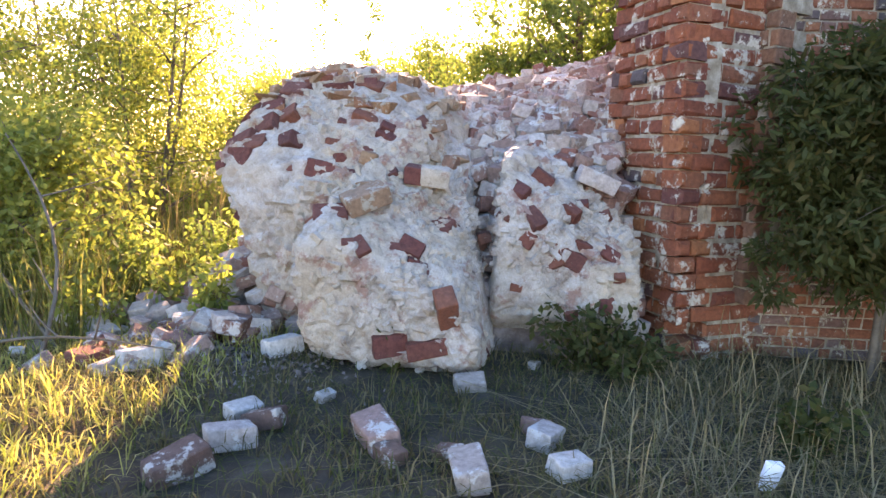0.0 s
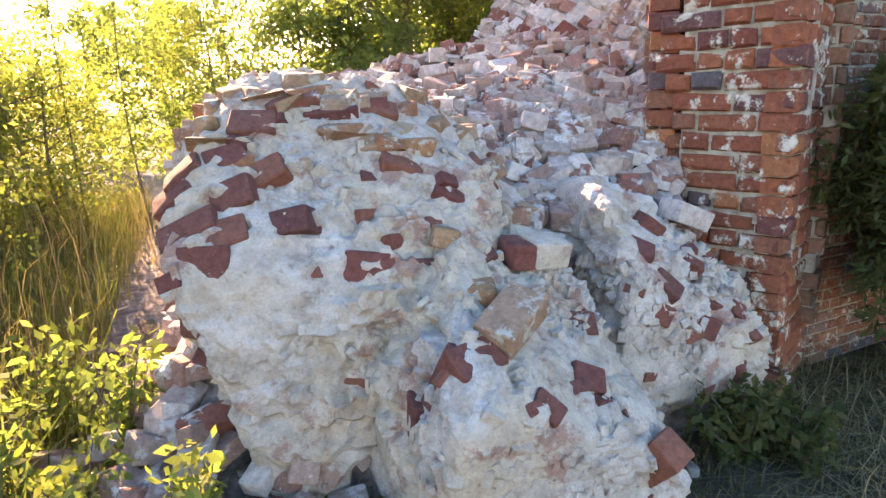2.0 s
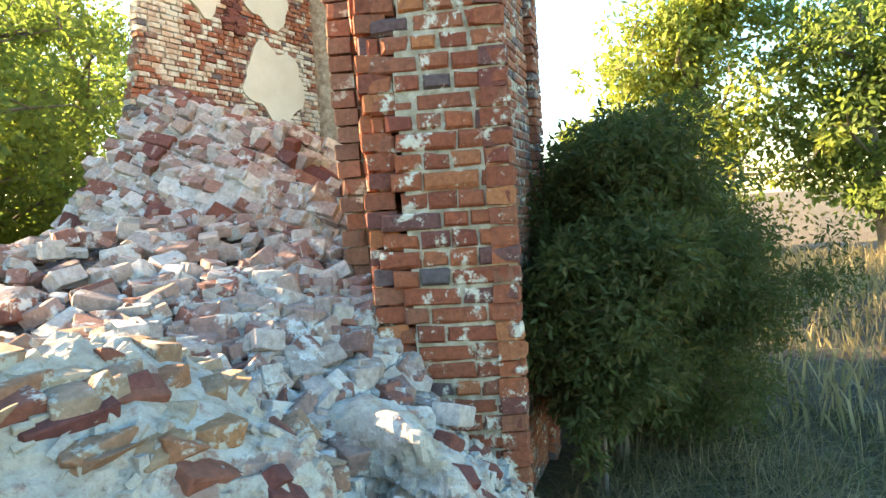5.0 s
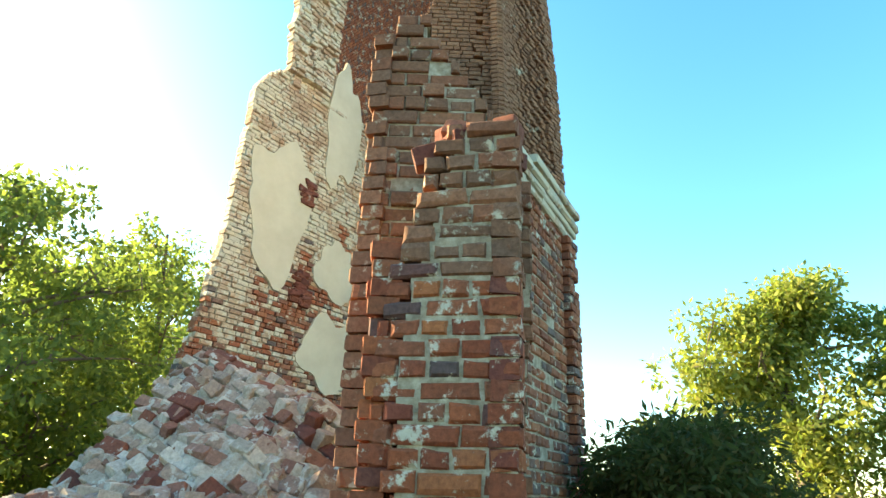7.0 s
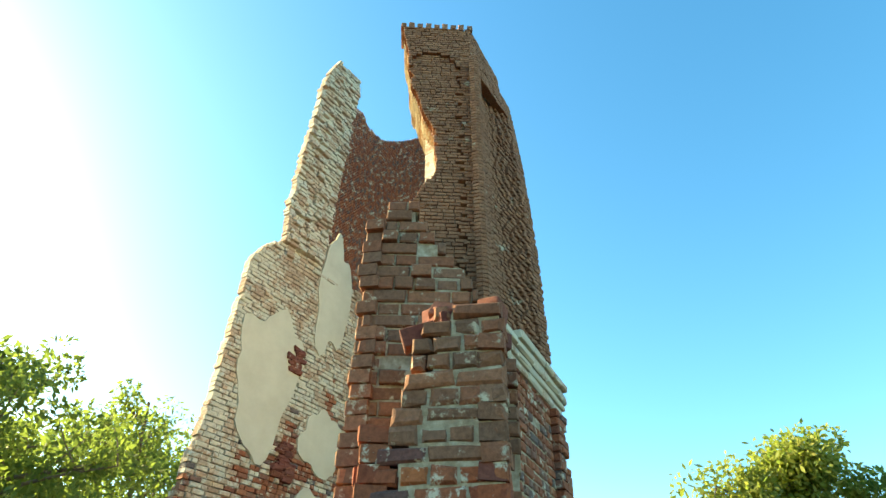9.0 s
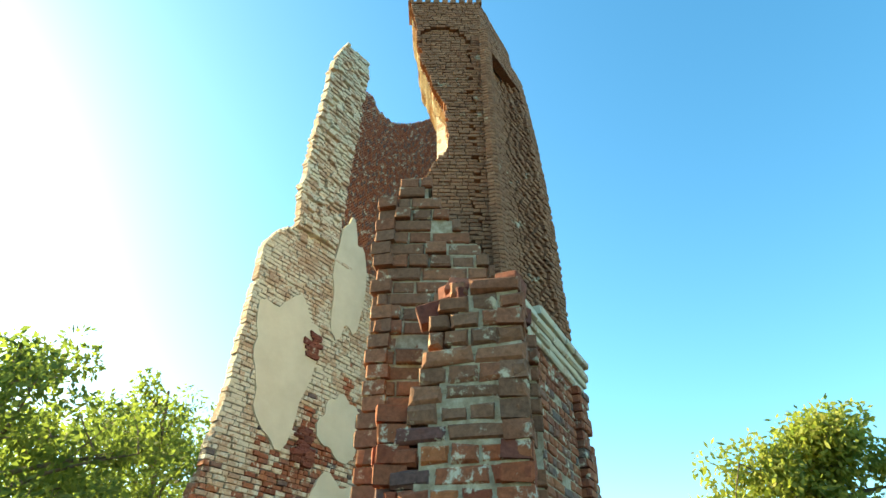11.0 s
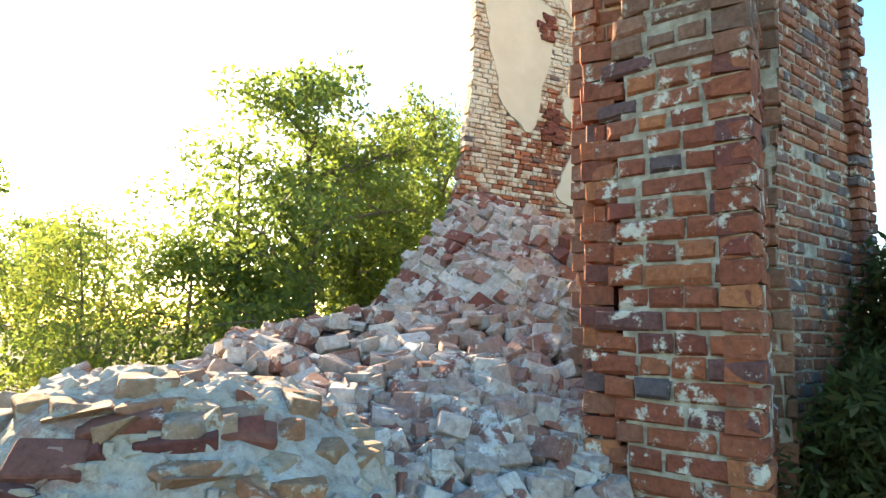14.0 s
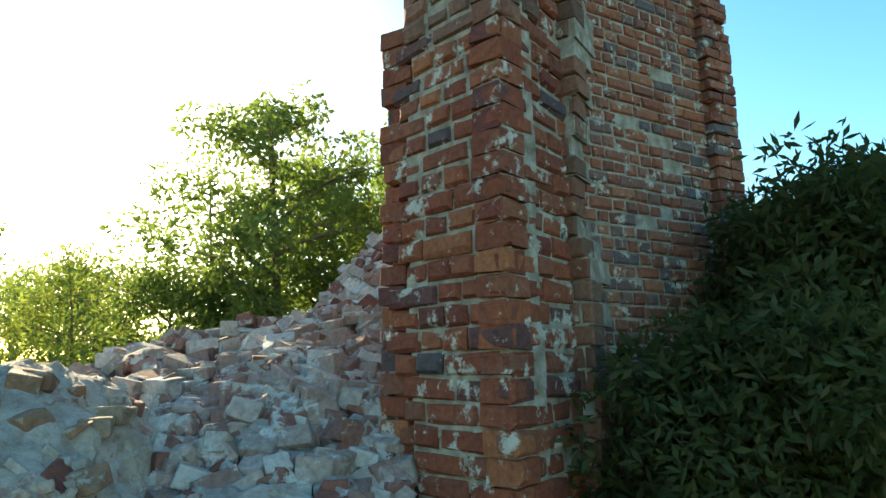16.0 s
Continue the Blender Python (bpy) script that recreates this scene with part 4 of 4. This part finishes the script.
def tree(name, label, x, y, h, width, seed, leaf, size, per=26, clump=0.45, limbs=9, trunk=0.09, low=0.25, category="tree", flat=0.8, stems=1, slim=0.24):
    """Trunk with limbs and twigs, and a crown of leaf clumps along them."""
    rng = random.Random(seed)
    z0 = lie(x, y) - 0.05
    vs, fs, clumps = [], [], []
    for st in range(stems):
        bx, by = rng.uniform(-0.25, 0.25) * width * (stems > 1), rng.uniform(-0.25, 0.25) * width * (stems > 1)
        line = limb(vs, fs, (bx * 0.3, by * 0.3, 0), (bx + rng.uniform(-0.1, 0.1) * width, by + rng.uniform(-0.1, 0.1) * width, h * rng.uniform(0.85, 0.95)), trunk, trunk * 0.25, h * 0.04, rng, 7, 8)
        for k in range(limbs):
            f = low + (0.97 - low) * (k + rng.random()) / limbs
            c = line[min(7, int(f * 8))].lerp(line[min(8, int(f * 8) + 1)], f * 8 % 1)
            reach = width / 2 * rng.uniform(0.6, 1.05) * math.sin(math.pi * min(0.93, 0.22 + 0.72 * (f - low) / (1 - low))) ** 0.7
            w = rng.uniform(0, 2 * math.pi)
            tip = c + Vector((math.cos(w) * reach, math.sin(w) * reach, reach * rng.uniform(0.0, 0.6)))
            sub = limb(vs, fs, c, tip, trunk * 0.4, trunk * 0.08, reach * 0.12, rng, 5, 4)
            for p in sub[1:]:
                clumps.append((*(p + Vector((rng.gauss(0, 0.12), rng.gauss(0, 0.12), rng.gauss(0, 0.1))) * width * 0.5), clump * rng.uniform(0.55, 1.2)))
            for _ in range(3):
                b = rng.choice(sub[1:])
                e = b + Vector((rng.gauss(0, 1), rng.gauss(0, 1), rng.gauss(0.3, 0.7))).normalized() * reach * 0.5
                limb(vs, fs, b, e, trunk * 0.12, trunk * 0.04, 0.03, rng, 4, 2)
                clumps.append((*e, clump * rng.uniform(0.5, 1.1)))
    thing = tagged(new(name), label, category)
    thing.location = (x, y, z0)
    part_of("trunk", mesh_of("trunk", vs, fs, [M_BARK], smooth=True), thing)
    v, f = leaf_cloud(rng, clumps, per, size, flat, slim=slim)
    part_of("crown", mesh_of("crown", v, f, [leaf]), thing)
    return thing


# dark bush beside the pier
tree("elder_bush", "dense dark green elder bush against the tower wall", 2.6, 3.3, 2.45, 1.6, 11, M_DARKLEAF, 0.07, 105, 0.22, 28, 0.035, 0.1, "bush", 0.8, 3, 0.15)
tree("elder_bush", "dark bush leaning over the tower wall", 2.1, 3.15, 2.4, 1.3, 16, M_DARKLEAF, 0.065, 110, 0.2, 24, 0.025, 0.28, "bush", 0.8, 3, 0.15)
tree("elder_bush", "low dark bush beside the tower wall", 1.55, 3.12, 1.8, 1.05, 12, M_DARKLEAF, 0.06, 150, 0.17, 18, 0.02, 0.32, "bush", 0.8, 2, 0.15)
tree("elder_bush", "dark bush spreading over dry grass", 2.75, 2.55, 1.5, 1.4, 14, M_DARKLEAF, 0.05, 150, 0.24, 12, 0.02, 0.12, "bush", 0.8, 3, 0.15)
tree("elder_bush", "dark green bush at the edge of the field", 9.0, 3.5, 2.0, 2.6, 13, M_DARKLEAF, 0.09, 90, 0.4, 12, 0.05, 0.1, "bush", 0.8, 2)
# sunlit trees beyond the field
tree("tree", "sunlit broad yellow-green tree beyond the field", 16.5, 4.3, 8.4, 5.2, 21, M_YELLOWLEAF, 0.2, 130, 0.75, 26, 0.2, 0.1)
tree("tree", "green tree beyond the field", 17.5, 0.2, 7.6, 5.0, 22, M_LEAF, 0.2, 110, 0.75, 22, 0.2, 0.1)
tree("tree", "green tree with spreading crown beyond the field", 15.5, -3.8, 8.0, 5.4, 23, M_LEAF, 0.2, 110, 0.75, 22, 0.2, 0.1)
tree("tree", "small sunlit tree behind the dark bush", 9.5, 4.6, 3.4, 3.4, 24, M_YELLOWLEAF, 0.14, 90, 0.5, 12, 0.1, 0.12)
# the wood against the sun
k = 0
for x, y, h, w in ((0.2, 8.1, 4.65, 2.4), (0.95, 8.8, 4.4, 2.2), (-0.5, 8.4, 3.8, 1.9), (2.5, 9.8, 5.6, 2.6), (3.6, 14.0, 6.8, 4.4), (6.0, 15.0, 7.5, 5.0), (1.3, 9.4, 4.3, 2.4), (-0.9, 8.9, 2.9, 2.2), (0.3, 9.2, 3.2, 2.6), (-3.6, 20.5, 4.6, 4.2), (4.6, 11.4, 4.4, 3.2), (-2.2, 11.4, 3.3, 3.0), (8.8, 15.5, 7.0, 5.0), (-6.0, 21.5, 4.6, 4.5), (11.5, 14.0, 6.5, 5.0)):
    tree("tree" if h > 4 else "shrub", "shaded green tree at the edge of the wood" if h > 4 else "leafy shrub at the edge of the wood", x, y, h, w, 40 + k, M_LEAF, (0.08 if y < 11 else 0.12) if h > 4 else 0.075, (84 if y < 11 else 60) if h > 4 else 80, 0.27 if h > 4 else 0.3, 26 if h > 4 else 16, 0.075 if h > 4 else 0.04, 0.06, "tree" if h > 4 else "bush")
    k += 1
# thicket on the sunny side
for x, y, h, w, m in ((-4.1, 5.4, 3.4, 2.0, M_YELLOWLEAF), (-4.4, 4.0, 3.9, 2.4, M_YELLOWLEAF), (-5.4, 7.2, 3.6, 2.8, M_YELLOWLEAF), (-6.0, 6.4, 4.0, 3.0, M_YELLOWLEAF), (-4.6, 9.4, 2.5, 2.4, M_YELLOWLEAF), (-5.2, 6.2, 2.4, 2.6, M_YELLOWLEAF), (-3.5, 8.4, 2.1, 2.2, M_YELLOWLEAF), (-2.0, 9.0, 3.0, 2.2, M_YELLOWLEAF), (-6.8, 9.0, 2.8, 3.4, M_YELLOWLEAF), (-5.0, 11.5, 2.6, 3.2, M_YELLOWLEAF), (-7.5, 5.0, 3.0, 3.2, M_YELLOWLEAF), (-3.4, 3.2, 1.3, 1.2, M_YELLOWLEAF)):
    tree("shrub", "thin-stemmed shrub with sunlit yellow-green leaves" if m is M_YELLOWLEAF else "green shrub in tall weeds", x, y, h, w, 70 + k, m, 0.055, 60, 0.3, 10, 0.028, 0.12, "bush", 0.9, 3)
    k += 1


for x, y, h in ((-2.75, 8.8, 3.9), (-3.3, 8.4, 3.85)):
    tree("sapling", "thin upright sapling above tall weeds", x, y, h, 0.6, 90 + k, M_LEAF, 0.06, 14, 0.11, 12, 0.014, 0.35, "tree")
    k += 1


def blades(name, label, spots, rng, tall, wide, material, lean_by=0.35, joint=2):
    """Grass: bent tapering blades at the given places."""
    vs, fs = [], []
    for x, y, z in spots:
        h = tall * rng.uniform(0.5, 1.25)
        w = rng.uniform(0, 2 * math.pi)
        a = rng.uniform(0, 2 * math.pi)
        d = Vector((math.cos(w), math.sin(w), 0)) * h * rng.uniform(0.05, lean_by)
        s = Vector((math.cos(a), math.sin(a), 0)) * wide * rng.uniform(0.6, 1.3)
        c, o = Vector((x, y, z - 0.02)), len(vs)
        flat = min(1.0, d.length / h / 1.8) if lean_by > 2 else 0.0
        m = c + d * 0.45 + UP * h * 0.6 * (1 - 0.72 * flat)
        t = c + d * 1.2 + UP * h * (1 - 0.5 * min(1.0, d.length / h)) * (1 - 0.8 * flat)
        vs += [(c - s)[:], (c + s)[:], (m - s * 0.7)[:], (m + s * 0.7)[:], t[:]]
        fs += [(o, o + 1, o + 3, o + 2), (o + 2, o + 3, o + 4)]
    return tagged(new(name, mesh_of(name, vs, fs, [material])), label, "grass", kind="stuff")


def strew(rng, n, x0, x1, y0, y1, ok=lambda x, y: True):
    out = []
    while len(out) < n:
        x, y = rng.uniform(x0, x1), rng.uniform(y0, y1)
        if ok(x, y) and heap(x, y) < 0.08:
            out.append((x, y, lie(x, y)))
    return out


G = random.Random(3)
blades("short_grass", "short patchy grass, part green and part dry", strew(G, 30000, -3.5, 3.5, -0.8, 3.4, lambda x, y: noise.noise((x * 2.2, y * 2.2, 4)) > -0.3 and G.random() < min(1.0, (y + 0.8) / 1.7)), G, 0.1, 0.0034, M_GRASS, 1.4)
blades("fallen_straw", "flattened dead straw over the ground", strew(G, 7000, -2.0, 3.5, 0.9, 3.3), G, 0.16, 0.0022, M_WEED, 3.5)
blades("dry_grass", "long fallen dry grass beside the tower", strew(G, 4500, 0.15, 4.5, 0.8, 3.4, lambda x, y: noise.noise((x * 2, y * 2, 8)) > -0.35), G, 0.26, 0.0022, M_STRAW, 2.2)
blades("long_straw", "long bleached straw lying in loose heaps", strew(G, 1500, 0.2, 2.6, 1.5, 3.1, lambda x, y: noise.noise((x * 1.5, y * 1.5, 1)) > -0.25), G, 0.42, 0.0028, M_STRAW, 4.0)
blades("tall_weeds", "tall sunlit green and straw-coloured weeds", strew(G, 26000, -8, -1.9, 2.4, 11, lambda x, y: x < -2.3 - 0.1 * (y - 3) and noise.noise((x, y, 2)) > -0.45), G, 0.6, 0.004, M_WEED, 0.7)
blades("weed_stalks", "tall brown dead weed stalks", strew(G, 1100, -7, -2.5, 2.8, 9), G, 1.0, 0.004, M_STRAW, 0.4)
blades("low_weeds", "low weeds and straw with sunlit brightness in their colour", strew(G, 19000, -6.5, -1.2, -1.2, 3.4, lambda x, y: G.random() < min(1.0, (y + 1.2) / 1.9) * min(1.0, (x + 6.5) / 2.0) * min(1.0, (-1.2 - x) / 0.25)), G, 0.13, 0.0035, M_SUNGRASS, 1.4)
blades("field_grass", "pale dry meadow grass in the sun", strew(G, 12000, 3, 16, -6, 9), G, 0.45, 0.012, M_STRAW, 0.8)


def dry_branch(label, p, q, r, seed):
    """A fallen forked branch."""
    rng = random.Random(seed)
    vs, fs = [], []
    line = limb(vs, fs, p, q, r, r * 0.35, 0.12, rng, 6, 7)
    for k in (2, 4, 5):
        limb(vs, fs, line[k], line[k] + Vector((rng.uniform(-0.3, 0.3), rng.uniform(-0.2, 0.2), rng.uniform(0.02, 0.2))), r * 0.5, r * 0.2, 0.03, rng, 5, 3)
    tagged(new("branch", mesh_of("branch", vs, fs, [M_BARK], smooth=True)), label, "branch")


dry_branch("thin dry branch fallen over sunlit weeds", (-2.75, 2.15, -0.02), (-1.6, 2.3, 0.1), 0.011, 1)
dry_branch("dry branch slanting up from the weeds", (-2.2, 2.2, -0.05), (-3.0, 2.9, 1.0), 0.013, 2)
dry_branch("dry forked branch slanting up from the weeds", (-2.35, 2.5, -0.05), (-3.1, 2.6, 0.8), 0.011, 3)


def weed_plant(label, x, y, h, w, n, leaf, size, seed):
    """A low leafy weed: a few stalks with leaves along them."""
    rng = random.Random(seed)
    vs, fs, cl = [], [], []
    for k in range(n):
        a = rng.uniform(0, 6.28)
        line = limb(vs, fs, (0, 0, 0), (math.cos(a) * w * rng.random(), math.sin(a) * w * rng.random(), h * rng.uniform(0.6, 1)), 0.005, 0.002, 0.04, rng, 4, 4)
        cl += [(*p, 0.07 * h / 0.4) for p in line[1:]]
    thing = tagged(new("weed"), label, "plant")
    thing.location = (x, y, lie(x, y))
    part_of("stalk", mesh_of("stalk", vs, fs, [M_BARK]), thing, kind="stuff")
    v, f = leaf_cloud(rng, cl, 14, size, 0.8)
    part_of("foliage", mesh_of("foliage", v, f, [leaf]), thing)


weed_plant("low dark green weed at the foot of the masonry", 0.18, 2.86, 0.3, 0.22, 14, M_DARKLEAF, 0.05, 1)
weed_plant("low dark green weed at the foot of the masonry", 0.36, 2.8, 0.24, 0.2, 12, M_DARKLEAF, 0.05, 2)
weed_plant("small dark weed in dry grass", -0.68, 2.62, 0.2, 0.12, 7, M_DARKLEAF, 0.045, 3)
weed_plant("bright sunlit green weed beside the rubble", -1.78, 2.92, 0.36, 0.1, 6, M_YELLOWLEAF, 0.06, 4)
weed_plant("bright sunlit green weed beside the rubble", -2.15, 3.15, 0.34, 0.18, 9, M_YELLOWLEAF, 0.055, 5)
weed_plant("sunlit green weed among loose bricks", -2.4, 2.75, 0.36, 0.22, 9, M_YELLOWLEAF, 0.055, 6)
weed_plant("dark weed beside the dry grass", 0.9, 2.2, 0.22, 0.2, 9, M_DARKLEAF, 0.05, 7)

weed_plant("leafy green weed growing among rubble", -2.05, 3.55, 0.55, 0.25, 12, M_LEAF, 0.055, 8)
weed_plant("leafy green weed growing among rubble", -2.35, 3.85, 0.55, 0.28, 12, M_LEAF, 0.055, 9)
weed_plant("leafy green weed growing among rubble", -2.5, 3.25, 0.55, 0.28, 12, M_LEAF, 0.06, 10)

# loose bricks and lumps in the grass, each a thing
for n_, (x, y, s, lab) in enumerate(((-0.31, 2.5, 0.85, "pale limed stone lump lying in grass"), (-1.09, 1.99, 0.8, "pale limed brick fragment in grass"), (-0.97, 1.93, 0.9, "red brick fragment in grass"), (-1.02, 1.77, 1.0, "grey limed brick lying in grass"), (-1.07, 1.56, 1.15, "dark red brick half in grass"), (-0.54, 1.87, 1.2, "large pale limed brick in grass"), (-0.46, 1.76, 0.7, "red brick fragment in grass"), (-0.2, 1.7, 1.05, "pale limed brick in dry grass"), (-0.01, 2.12, 0.7, "red and white brick fragment"), (0.1, 1.8, 0.8, "grey limed brick in dry grass"), (-0.28, 1.82, 0.6, "red brick corner in grass"), (0.02, 2.02, 0.9, "pale brick in dry grass"), (-0.05, 2.85, 0.45, "small white stone in grass"), (-0.85, 2.2, 0.5, "small white stone in grass"), (-1.25, 2.66, 1.1, "white stone lump at the foot of the masonry"), (-1.75, 2.3, 1.1, "white stone lump in sunlit weeds"), (-1.78, 3.05, 1.4, "pale flat stone block in sun"), (-2.0, 3.1, 1.2, "white stone lump in sun"), (-2.1, 3.5, 1.2, "limed brick lump in weeds"), (-2.3, 3.4, 1.2, "limed brick lump in weeds"), (-1.95, 2.85, 1.0, "limed brick lump in weeds"), (-1.5, 2.75, 0.9, "grey lime lump in dust"))):
    rg = random.Random(100 + n_)
    ob = tagged(new("loose_brick", lump_mesh("loose_brick", (0.17 * s, 0.105 * s, 0.085 * s), M_DUSTY if "red" in lab and "white" not in lab else M_RUBBLE, rg, 0.19)), lab, "brick", "loose bricks")
    ob.matrix_basis = pose(x, y, lie(x, y) + 0.035 * s, rg.uniform(-15, 15), rg.uniform(-15, 15), rg.uniform(0, 360))
scrap = tagged(new("foam_scrap", lump_mesh("foam_scrap", (0.06, 0.03, 0.11), M_WHITE, random.Random(4), 0.3)), "small white scrap of foam in dry grass", "litter")
scrap.matrix_basis = pose(0.73, 1.97, lie(0.73, 1.97) + 0.05, 5, 12, 20)
